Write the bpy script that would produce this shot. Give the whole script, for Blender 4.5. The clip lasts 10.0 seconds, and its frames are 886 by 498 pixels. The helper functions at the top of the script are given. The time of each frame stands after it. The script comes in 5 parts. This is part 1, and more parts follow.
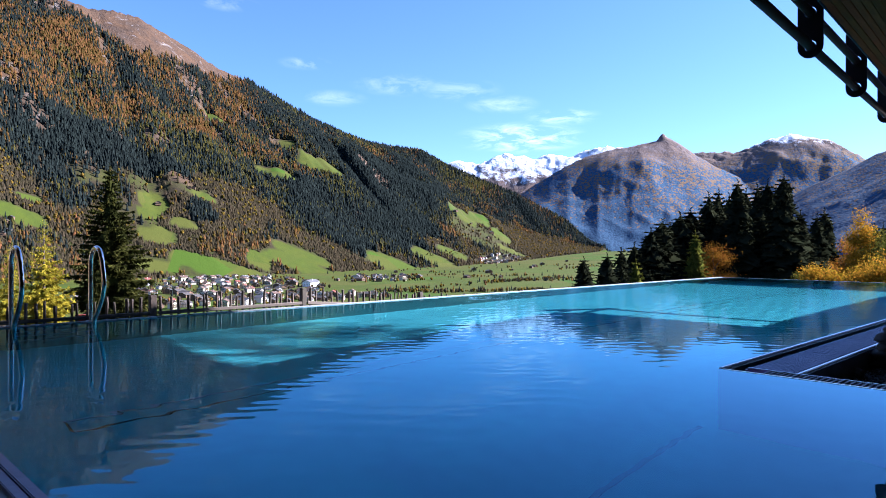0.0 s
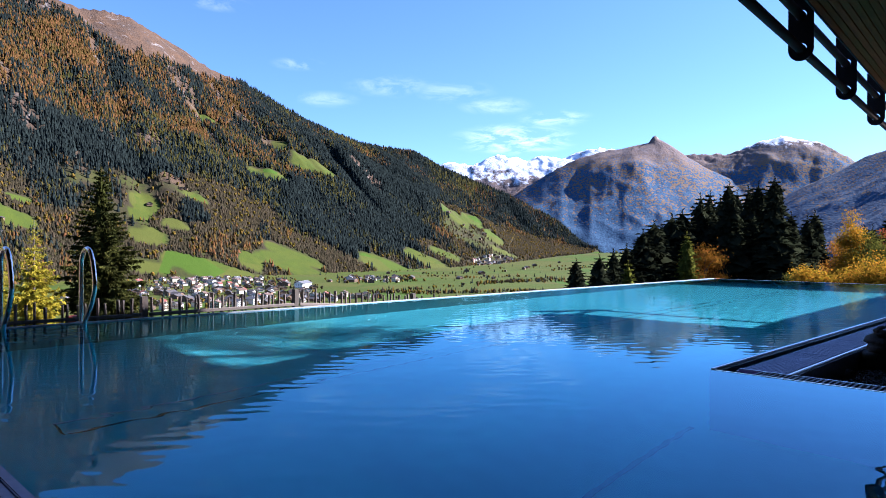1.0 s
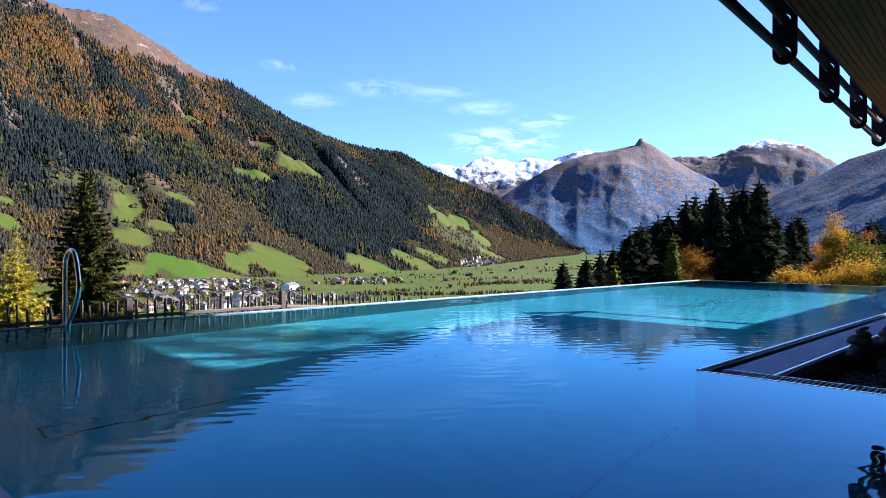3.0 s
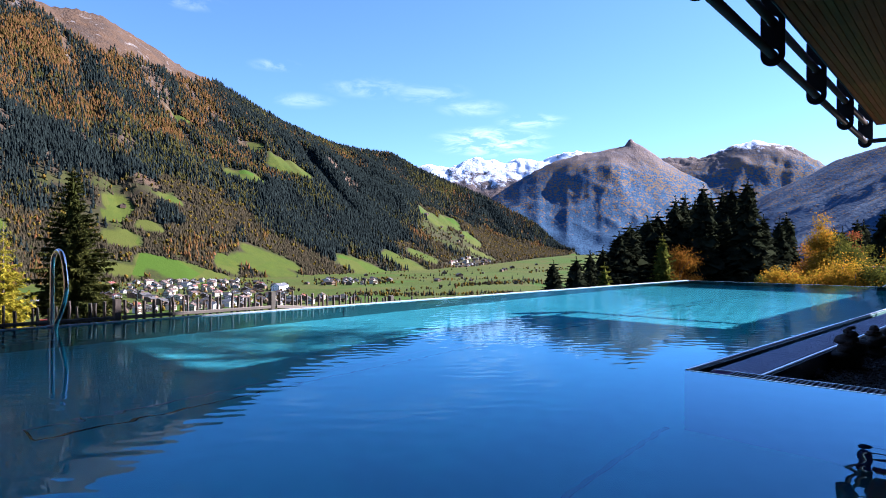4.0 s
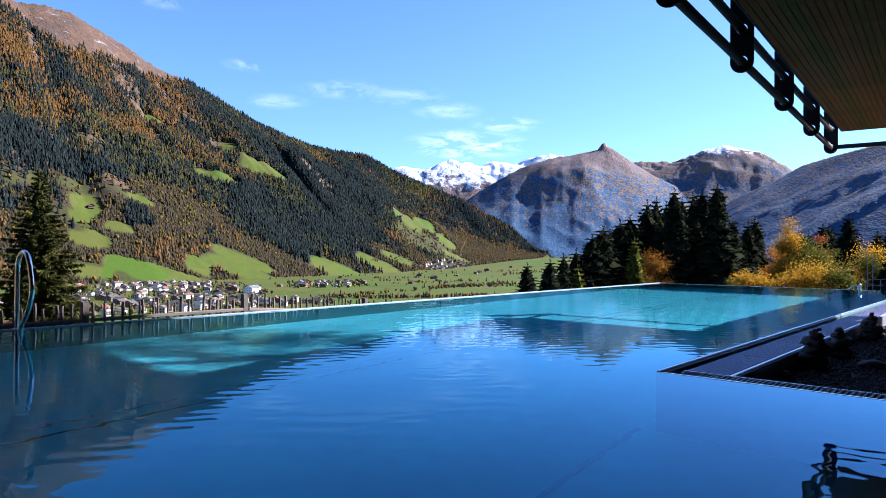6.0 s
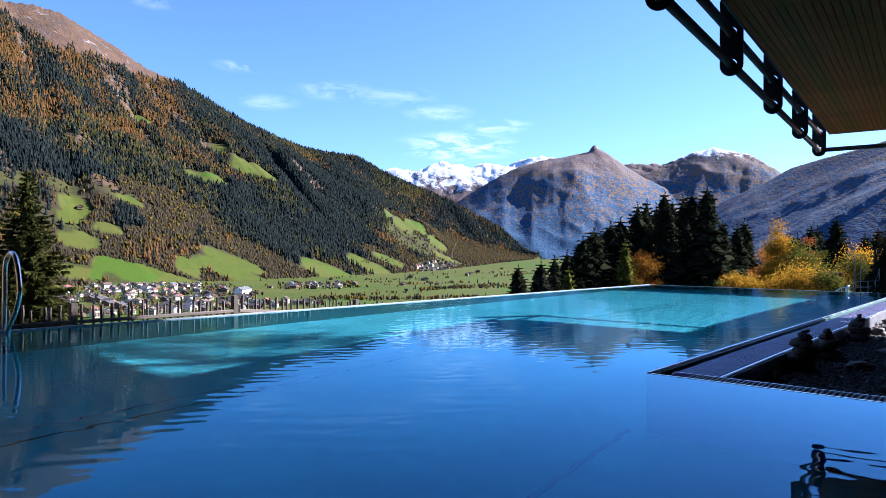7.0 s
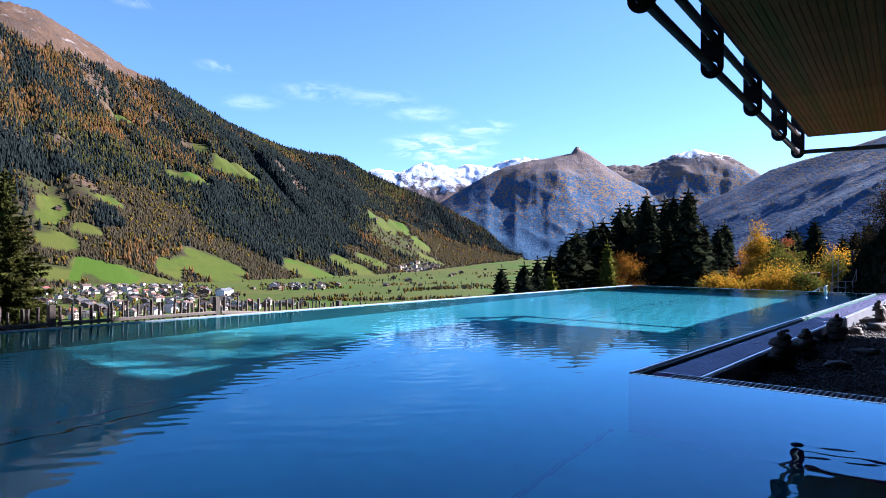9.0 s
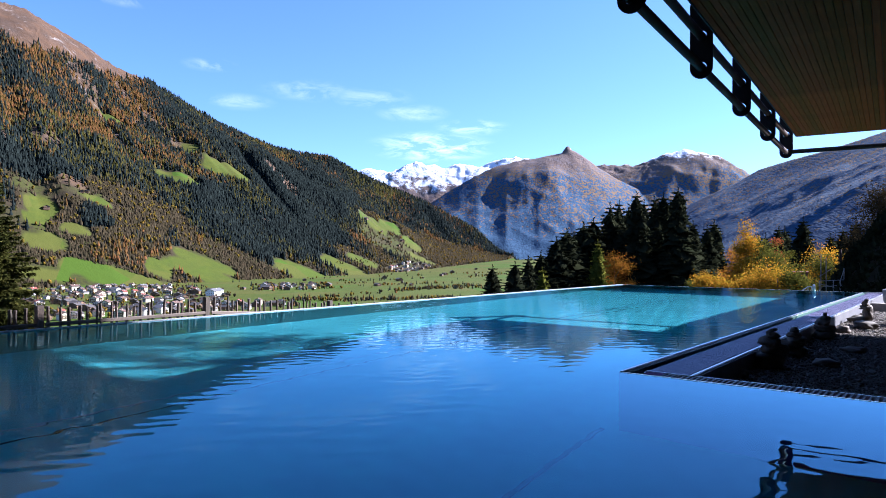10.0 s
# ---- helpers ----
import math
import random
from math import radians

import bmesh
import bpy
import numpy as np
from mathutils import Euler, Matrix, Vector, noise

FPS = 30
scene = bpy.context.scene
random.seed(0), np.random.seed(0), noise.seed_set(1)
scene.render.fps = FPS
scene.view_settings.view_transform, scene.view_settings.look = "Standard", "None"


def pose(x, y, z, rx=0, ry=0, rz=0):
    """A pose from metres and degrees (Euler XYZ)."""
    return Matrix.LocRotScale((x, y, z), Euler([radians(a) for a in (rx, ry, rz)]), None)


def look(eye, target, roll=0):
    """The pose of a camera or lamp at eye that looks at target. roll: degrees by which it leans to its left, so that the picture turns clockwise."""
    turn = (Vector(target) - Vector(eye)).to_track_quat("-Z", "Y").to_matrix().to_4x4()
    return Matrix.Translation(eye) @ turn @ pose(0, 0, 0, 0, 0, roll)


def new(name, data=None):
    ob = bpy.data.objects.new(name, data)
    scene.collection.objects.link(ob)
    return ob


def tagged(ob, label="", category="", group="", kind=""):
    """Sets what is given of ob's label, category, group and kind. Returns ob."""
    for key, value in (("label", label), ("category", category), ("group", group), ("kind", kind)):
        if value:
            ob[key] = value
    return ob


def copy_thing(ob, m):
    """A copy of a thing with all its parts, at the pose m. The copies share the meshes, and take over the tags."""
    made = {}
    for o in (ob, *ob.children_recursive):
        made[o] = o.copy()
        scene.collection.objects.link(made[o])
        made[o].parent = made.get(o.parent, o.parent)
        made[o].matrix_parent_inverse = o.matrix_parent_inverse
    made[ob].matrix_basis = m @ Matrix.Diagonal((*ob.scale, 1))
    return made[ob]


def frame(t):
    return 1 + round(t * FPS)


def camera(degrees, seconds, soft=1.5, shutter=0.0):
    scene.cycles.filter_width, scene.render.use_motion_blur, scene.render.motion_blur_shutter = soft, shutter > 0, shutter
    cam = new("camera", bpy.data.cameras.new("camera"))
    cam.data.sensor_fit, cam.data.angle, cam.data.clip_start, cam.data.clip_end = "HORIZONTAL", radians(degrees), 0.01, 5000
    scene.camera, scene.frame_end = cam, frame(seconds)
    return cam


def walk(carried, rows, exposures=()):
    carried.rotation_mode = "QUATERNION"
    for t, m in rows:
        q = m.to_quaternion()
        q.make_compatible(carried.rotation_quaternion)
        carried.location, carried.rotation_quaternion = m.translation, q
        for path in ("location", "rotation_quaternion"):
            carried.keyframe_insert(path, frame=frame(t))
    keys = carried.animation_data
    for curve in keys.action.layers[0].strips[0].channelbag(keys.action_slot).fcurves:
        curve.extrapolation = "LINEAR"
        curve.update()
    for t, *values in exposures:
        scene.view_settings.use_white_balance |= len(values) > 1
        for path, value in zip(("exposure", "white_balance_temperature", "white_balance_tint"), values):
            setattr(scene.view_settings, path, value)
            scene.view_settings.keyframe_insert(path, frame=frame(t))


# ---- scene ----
# camera: stands still about 0.75 m above the water and turns to the right
EYE = (0.0, 0.0, 0.75)
TURNS = [
    (0.0, 45.469, -0.215, -0.152), (0.5, 45.141, -0.172, -0.198), (1.0, 44.847, -0.105, -0.198),
    (1.5, 44.705, -0.058, -0.236), (2.0, 44.432, -0.011, -0.216), (2.5, 44.121, 0.021, -0.215),
    (4.0, 42.971, 0.084, -0.195), (4.5, 42.437, 0.115, -0.211), (5.0, 41.761, 0.170, -0.250),
    (5.5, 41.243, 0.225, -0.311), (7.0, 40.057, 0.434, -0.420), (7.5, 39.728, 0.476, -0.425),
    (8.0, 39.396, 0.496, -0.446), (8.5, 39.047, 0.510, -0.378), (9.0, 38.660, 0.520, -0.390),
    (9.5, 38.274, 0.506, -0.308), (10.0, 37.892, 0.500, -0.300)]
cam = camera(66.53, 10.0, soft=0.9)
walk(cam, [(t, pose(*EYE, 90 + pitch, roll, yaw)) for t, yaw, pitch, roll in TURNS],
     exposures=[(0.0, 2.32, 5350, 22), (10.0, 2.32, 5350, 22)])

# ---------------------------------------------------------------- light
SUN_WAY = Vector((0.85, 1.317, 1.0)).normalized()          # towards the sun
SUN_EL = math.asin(SUN_WAY.z)
SUN_AZ = math.atan2(SUN_WAY.x, SUN_WAY.y)

world = bpy.data.worlds.new("sky")
scene.world = world
world.use_nodes = True


def build_sky():
    nt = world.node_tree
    nt.nodes.clear()
    out = nt.nodes.new("ShaderNodeOutputWorld")
    bg = nt.nodes.new("ShaderNodeBackground")
    sky = nt.nodes.new("ShaderNodeTexSky")
    sky.sky_type = "NISHITA"
    sky.sun_disc = False
    sky.sun_elevation, sky.sun_rotation = SUN_EL, SUN_AZ
    sky.altitude, sky.air_density, sky.dust_density, sky.ozone_density = 1200, 1.0, 0.5, 6.0
    bg.inputs["Strength"].default_value = 0.052
    # thin high clouds: stretched noise on the plane of the sky
    geo = nt.nodes.new("ShaderNodeTexCoord")
    sep = nt.nodes.new("ShaderNodeSeparateXYZ")
    nt.links.new(geo.outputs["Generated"], sep.inputs[0])

    def m(op, a, b):
        n = nt.nodes.new("ShaderNodeMath")
        n.operation = op
        for k, v in enumerate((a, b)):
            if isinstance(v, (int, float)):
                n.inputs[k].default_value = v
            else:
                nt.links.new(v, n.inputs[k])
        return n.outputs[0]
    zc = m("MAXIMUM", sep.outputs["Z"], 0.03)
    zc = m("ADD", zc, 0.12)
    px, py = m("DIVIDE", sep.outputs["X"], zc), m("DIVIDE", sep.outputs["Y"], zc)
    comb = nt.nodes.new("ShaderNodeCombineXYZ")
    nt.links.new(px, comb.inputs[0])
    nt.links.new(py, comb.inputs[1])
    fine = nt.nodes.new("ShaderNodeTexNoise")
    fine.inputs["Scale"].default_value, fine.inputs["Detail"].default_value = 5.0, 9.0
    fine.inputs["Roughness"].default_value, fine.inputs["Distortion"].default_value = 0.62, 0.4
    nt.links.new(comb.outputs[0], fine.inputs["Vector"])
    ramp = nt.nodes.new("ShaderNodeMapRange")
    ramp.inputs["From Min"].default_value, ramp.inputs["From Max"].default_value = 0.44, 0.76
    nt.links.new(fine.outputs["Fac"], ramp.inputs["Value"])
    # drifts of cloud: direction, reach, density
    total = None
    for way, reach, dense in (((-0.62, 0.77, 0.158), 0.085, 1.0), ((-0.57, 0.80, 0.186), 0.05, 0.6), ((-0.798, 0.565, 0.211), 0.045, 0.28),
                              ((-0.737, 0.634, 0.232), 0.060, 0.35), ((-0.811, 0.526, 0.256), 0.035, 0.35), ((-0.635, 0.746, 0.205), 0.05, 0.4),
                              ((-0.68, 0.70, 0.225), 0.06, 0.3), ((-0.845, 0.425, 0.324), 0.04, 0.4),
                              ((0.5, -0.7, 0.5), 0.3, 0.7), ((-0.9, -0.3, 0.4), 0.2, 0.5)):
        sub = nt.nodes.new("ShaderNodeVectorMath")
        sub.operation = "SUBTRACT"
        nt.links.new(geo.outputs["Generated"], sub.inputs[0])
        sub.inputs[1].default_value = way
        mul = nt.nodes.new("ShaderNodeVectorMath")
        mul.operation = "MULTIPLY"
        nt.links.new(sub.outputs[0], mul.inputs[0])
        mul.inputs[1].default_value = (0.8, 0.8, 3.2)
        ln = nt.nodes.new("ShaderNodeVectorMath")
        ln.operation = "LENGTH"
        nt.links.new(mul.outputs[0], ln.inputs[0])
        fall = nt.nodes.new("ShaderNodeMapRange")
        fall.interpolation_type = "SMOOTHSTEP"
        fall.inputs["From Min"].default_value, fall.inputs["From Max"].default_value = reach, reach * 0.15
        fall.inputs["To Max"].default_value = dense
        nt.links.new(ln.outputs["Value"], fall.inputs["Value"])
        total = fall.outputs[0] if total is None else m("MAXIMUM", total, fall.outputs[0])
    fac = m("MULTIPLY", m("MULTIPLY", ramp.outputs[0], total), 0.9)
    mix = nt.nodes.new("ShaderNodeMix")
    mix.data_type = "RGBA"
    nt.links.new(fac, mix.inputs["Factor"])
    nt.links.new(sky.outputs[0], mix.inputs["A"])
    mix.inputs["B"].default_value = (9.0, 9.2, 9.4, 1)
    nt.links.new(mix.outputs["Result"], bg.inputs["Color"])
    nt.links.new(bg.outputs[0], out.inputs[0])


build_sky()
sun_data = bpy.data.lights.new("sun", "SUN")
sun_data.energy, sun_data.angle, sun_data.color = 5.0, radians(0.5), (1.0, 0.92, 0.80)
sun_data.cycles.is_caustics_light = True
sun = new("sun", sun_data)
sun.matrix_world = look(SUN_WAY * 60, (0, 0, 0))

# ---------------------------------------------------------------- materials


def material(name, color, rough=0.7, metal=0.0, vary=0.25, scale=4.0, fine=0.0, bump=0.0, bump_scale=40.0,
             spread=0.0, stretch=(1, 1, 1), second=None, per="object", spec=0.5):
    """A surface: base colour broken by two noises, bump, and a shift from piece to piece."""
    mt = bpy.data.materials.new(name)
    mt.use_nodes = True
    nt = mt.node_tree
    bsdf = nt.nodes["Principled BSDF"]
    bsdf.inputs["Roughness"].default_value, bsdf.inputs["Metallic"].default_value = rough, metal
    bsdf.inputs["Specular IOR Level"].default_value = spec
    tc = nt.nodes.new("ShaderNodeTexCoord")
    mp = nt.nodes.new("ShaderNodeMapping")
    mp.inputs["Scale"].default_value = stretch
    nt.links.new(tc.outputs["Object"], mp.inputs["Vector"])
    n1 = nt.nodes.new("ShaderNodeTexNoise")
    n1.inputs["Scale"].default_value, n1.inputs["Detail"].default_value = scale, 6
    n1.inputs["Roughness"].default_value = 0.6
    nt.links.new(mp.outputs[0], n1.inputs["Vector"])
    second = second or tuple(c * (1 - vary) for c in color)
    mix = nt.nodes.new("ShaderNodeMix")
    mix.data_type = "RGBA"
    mix.inputs["A"].default_value = (*color, 1)
    mix.inputs["B"].default_value = (*second, 1)
    rng = nt.nodes.new("ShaderNodeMapRange")
    rng.inputs["From Min"].default_value, rng.inputs["From Max"].default_value = 0.32, 0.68
    nt.links.new(n1.outputs["Fac"], rng.inputs["Value"])
    nt.links.new(rng.outputs[0], mix.inputs["Factor"])
    last = mix.outputs["Result"]
    if fine:
        n2 = nt.nodes.new("ShaderNodeTexNoise")
        n2.inputs["Scale"].default_value, n2.inputs["Detail"].default_value = scale * 9, 4
        nt.links.new(mp.outputs[0], n2.inputs["Vector"])
        hv = nt.nodes.new("ShaderNodeHueSaturation")
        r2 = nt.nodes.new("ShaderNodeMapRange")
        r2.inputs["From Min"].default_value, r2.inputs["From Max"].default_value = 0.3, 0.7
        r2.inputs["To Min"].default_value, r2.inputs["To Max"].default_value = 1 - fine, 1 + fine
        nt.links.new(n2.outputs["Fac"], r2.inputs["Value"])
        nt.links.new(r2.outputs[0], hv.inputs["Value"])
        nt.links.new(last, hv.inputs["Color"])
        last = hv.outputs[0]
    if spread:
        hv = nt.nodes.new("ShaderNodeHueSaturation")
        if per == "island":
            rnd = nt.nodes.new("ShaderNodeNewGeometry").outputs["Random Per Island"]
        else:
            rnd = nt.nodes.new("ShaderNodeObjectInfo").outputs["Random"]
        r3 = nt.nodes.new("ShaderNodeMapRange")
        r3.inputs["To Min"].default_value, r3.inputs["To Max"].default_value = 1 - spread, 1 + spread
        r4 = nt.nodes.new("ShaderNodeMapRange")
        r4.inputs["To Min"].default_value, r4.inputs["To Max"].default_value = 0.5 + spread * 0.05, 0.5 - spread * 0.05
        nt.links.new(rnd, r3.inputs["Value"])
        nt.links.new(rnd, r4.inputs["Value"])
        nt.links.new(r3.outputs[0], hv.inputs["Value"])
        nt.links.new(r4.outputs[0], hv.inputs["Hue"])
        nt.links.new(last, hv.inputs["Color"])
        last = hv.outputs[0]
    nt.links.new(last, bsdf.inputs["Base Color"])
    if bump:
        n3 = nt.nodes.new("ShaderNodeTexNoise")
        n3.inputs["Scale"].default_value, n3.inputs["Detail"].default_value = bump_scale, 5
        nt.links.new(mp.outputs[0], n3.inputs["Vector"])
        bp = nt.nodes.new("ShaderNodeBump")
        bp.inputs["Strength"].default_value, bp.inputs["Distance"].default_value = 0.6, bump
        nt.links.new(n3.outputs["Fac"], bp.inputs["Height"])
        nt.links.new(bp.outputs[0], bsdf.inputs["Normal"])
    return mt


def leaf_material(name, color, second, spread=0.3, per="island", glow=0.25):
    """Foliage: some light passes through it."""
    mt = material(name, color, rough=0.65, second=second, scale=0.6, fine=0.2, spread=spread, per=per, spec=0.0)
    nt = mt.node_tree
    bsdf = nt.nodes["Principled BSDF"]
    tr = nt.nodes.new("ShaderNodeBsdfTranslucent")
    mx = nt.nodes.new("ShaderNodeMixShader")
    mx.inputs[0].default_value = glow
    nt.links.new(bsdf.inputs["Base Color"].links[0].from_socket, tr.inputs["Color"])
    nt.links.new(bsdf.outputs[0], mx.inputs[1])
    nt.links.new(tr.outputs[0], mx.inputs[2])
    nt.links.new(mx.outputs[0], nt.nodes["Material Output"].inputs["Surface"])
    return mt


STEEL = material("brushed_steel", (0.62, 0.64, 0.66), 0.28, 1.0, 0.15, 6, fine=0.08, bump=0.0006, bump_scale=60)
DECKPLATE = material("deck_steel", (0.28, 0.26, 0.37), 0.45, 1.0, 0.2, 3, fine=0.12, bump=0.0008)
POLISHED = material("polished_steel", (0.86, 0.74, 0.64), 0.20, 1.0, 0.08, 5)
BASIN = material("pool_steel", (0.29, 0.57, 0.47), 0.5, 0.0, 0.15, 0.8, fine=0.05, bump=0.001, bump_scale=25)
# walls: floor colour darkened to stand for the dark things they mirror
BASIN_WALL = material("darkened_pool_steel", (0.11, 0.21, 0.18), 0.35, 0.0, 0.12, 0.8, fine=0.05, bump=0.0006, bump_scale=8)
# widened side: violet of the steel's underwater reflection put into the colour
BASIN_SIDE = material("violet_reflection_steel", (0.46, 0.17, 0.52), 0.35, 0.0, 0.12, 0.8, fine=0.05, bump=0.0006, bump_scale=8)


def dimple(mt):
    """Rows of small anti-slip studs on the pool floor."""
    nt = mt.node_tree
    bsdf = nt.nodes["Principled BSDF"]
    tc = nt.nodes.new("ShaderNodeTexCoord")
    vo = nt.nodes.new("ShaderNodeTexVoronoi")
    vo.inputs["Scale"].default_value, vo.inputs["Randomness"].default_value = 14.0, 0.0
    nt.links.new(tc.outputs["Object"], vo.inputs["Vector"])
    r = nt.nodes.new("ShaderNodeMapRange")
    r.inputs["From Min"].default_value, r.inputs["From Max"].default_value = 0.16, 0.24
    r.inputs["To Min"].default_value, r.inputs["To Max"].default_value = 0.55, 1.0
    nt.links.new(vo.outputs["Distance"], r.inputs["Value"])
    hv = nt.nodes.new("ShaderNodeHueSaturation")
    nt.links.new(r.outputs[0], hv.inputs["Value"])
    nt.links.new(bsdf.inputs["Base Color"].links[0].from_socket, hv.inputs["Color"])
    nt.links.new(hv.outputs[0], bsdf.inputs["Base Color"])
    return mt


dimple(BASIN)
GRATE = material("perforated_steel", (0.20, 0.20, 0.22), 0.55, 0.35, 0.25, 3, fine=0.12, bump=0.0008)
RUST_SHEET = material("rust_red_sheet", (0.16, 0.035, 0.015), 0.7, 0, 0.3, 4, fine=0.2)
BRUSHED = material("pale_brushed_steel", (0.34, 0.34, 0.34), 0.5, 0.5, 0.12, 6, fine=0.08)
PALE_STRIP = material("pale_drain_strip", (0.55, 0.57, 0.55), 0.6, 0, 0.15, 6, fine=0.1)
RIM_STEEL = material("dull_rim_steel", (0.22, 0.21, 0.27), 0.35, 0.6, 0.2, 5, fine=0.1)
# gutter and channel bottoms take this near-black in place of cavity shade
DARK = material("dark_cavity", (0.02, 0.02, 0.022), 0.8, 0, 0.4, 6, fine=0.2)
IRON = material("black_painted_iron", (0.010, 0.010, 0.012), 0.55, 0, 0.35, 8, fine=0.15, bump=0.0006, spec=0.25)
POLE = material("weathered_pole_wood", (0.035, 0.022, 0.015), 0.75, 0, 0.45, 3, fine=0.25, bump=0.002, stretch=(1, 0.15, 1), spec=0.2)
SOFFIT = material("larch_soffit_board", (0.29, 0.088, 0.014), 0.8, 0, 0.4, 5, fine=0.2, bump=0.001, stretch=(1, 0.08, 1), spread=0.25, spec=0.1)
ROOFING = material("dark_roof_sheet", (0.06, 0.055, 0.05), 0.6, 0.2, 0.3, 3, fine=0.1)
GREYWOOD = material("grey_weathered_wood", (0.115, 0.088, 0.066), 0.85, 0, 0.5, 9, fine=0.3, bump=0.003, stretch=(1, 1, 0.12), spread=0.3)
RAILWOOD = material("grey_rail_wood", (0.130, 0.105, 0.082), 0.85, 0, 0.45, 9, fine=0.25, bump=0.003, stretch=(1, 0.1, 1), spread=0.15)
STONE = material("river_stone", (0.125, 0.10, 0.075), 0.8, 0, 0.4, 9, fine=0.25, bump=0.004, bump_scale=18, spread=0.3)
PEBBLE = material("pebble", (0.12, 0.104, 0.086), 0.85, 0, 0.3, 20, fine=0.2, spread=0.5, per="island")
SOIL = material("gravel_soil", (0.05, 0.042, 0.035), 0.95, 0, 0.5, 14, fine=0.4, bump=0.02, bump_scale=60)
CONCRETE = material("concrete", (0.36, 0.33, 0.29), 0.85, 0, 0.25, 5, fine=0.15, bump=0.002)
# dark so that the unseen house walls throw back little light
CLADDING = material("dark_larch_cladding", (0.06, 0.035, 0.02), 0.8, 0, 0.35, 4, fine=0.2, bump=0.002, stretch=(1, 1, 0.1))
BARK = material("bark", (0.09, 0.065, 0.045), 0.9, 0, 0.5, 6, fine=0.3, bump=0.01, stretch=(1, 1, 0.25))
NEEDLE = leaf_material("spruce_needles", (0.060, 0.062, 0.014), (0.028, 0.032, 0.009), spread=0.4, glow=0.3)
# darker copy of the needles, with backlit shade put into the colour
NEEDLE_SHADED = leaf_material("shaded_spruce_needles", (0.019, 0.022, 0.011), (0.010, 0.012, 0.007), glow=0.15)
LARCH_GREEN = leaf_material("yellow_green_larch", (0.34, 0.28, 0.022), (0.20, 0.18, 0.016), spread=0.4, glow=0.45)
LARCH_DIM = leaf_material("olive_larch", (0.10, 0.10, 0.015), (0.06, 0.07, 0.012), glow=0.3)
GOLD = leaf_material("golden_leaves", (0.46, 0.25, 0.016), (0.20, 0.13, 0.012), spread=0.45, glow=0.4)
ORANGE = leaf_material("orange_leaves", (0.42, 0.19, 0.020), (0.22, 0.10, 0.014), spread=0.45, glow=0.4)
OLIVE = leaf_material("olive_leaves", (0.11, 0.105, 0.016), (0.06, 0.066, 0.012), glow=0.35)
BROWN_LEAF = leaf_material("brown_leaves", (0.045, 0.032, 0.014), (0.026, 0.022, 0.012), glow=0.2)
RUST = leaf_material("rust_leaves", (0.30, 0.10, 0.03), (0.18, 0.06, 0.02), glow=0.3)
FAR_SPRUCE = leaf_material("far_spruce", (0.0158, 0.0206, 0.0186), (0.0096, 0.0135, 0.0130), spread=0.45, glow=0.1)
FAR_LARCH = leaf_material("far_larch", (0.1307, 0.0619, 0.0193), (0.0791, 0.0578, 0.0206), spread=0.5, glow=0.35)
FAR_OLIVE = leaf_material("far_olive_larch", (0.0722, 0.0633, 0.0165), (0.0454, 0.0427, 0.0138), spread=0.35, glow=0.25)
FAR_BARE = leaf_material("far_bare_wood", (0.100, 0.078, 0.044), (0.064, 0.056, 0.034), spread=0.3, glow=0.6)
FAR_YELLOW = leaf_material("far_yellow_leaves", (0.1858, 0.1204, 0.0179), (0.1101, 0.0894, 0.0179), spread=0.4, glow=0.45)


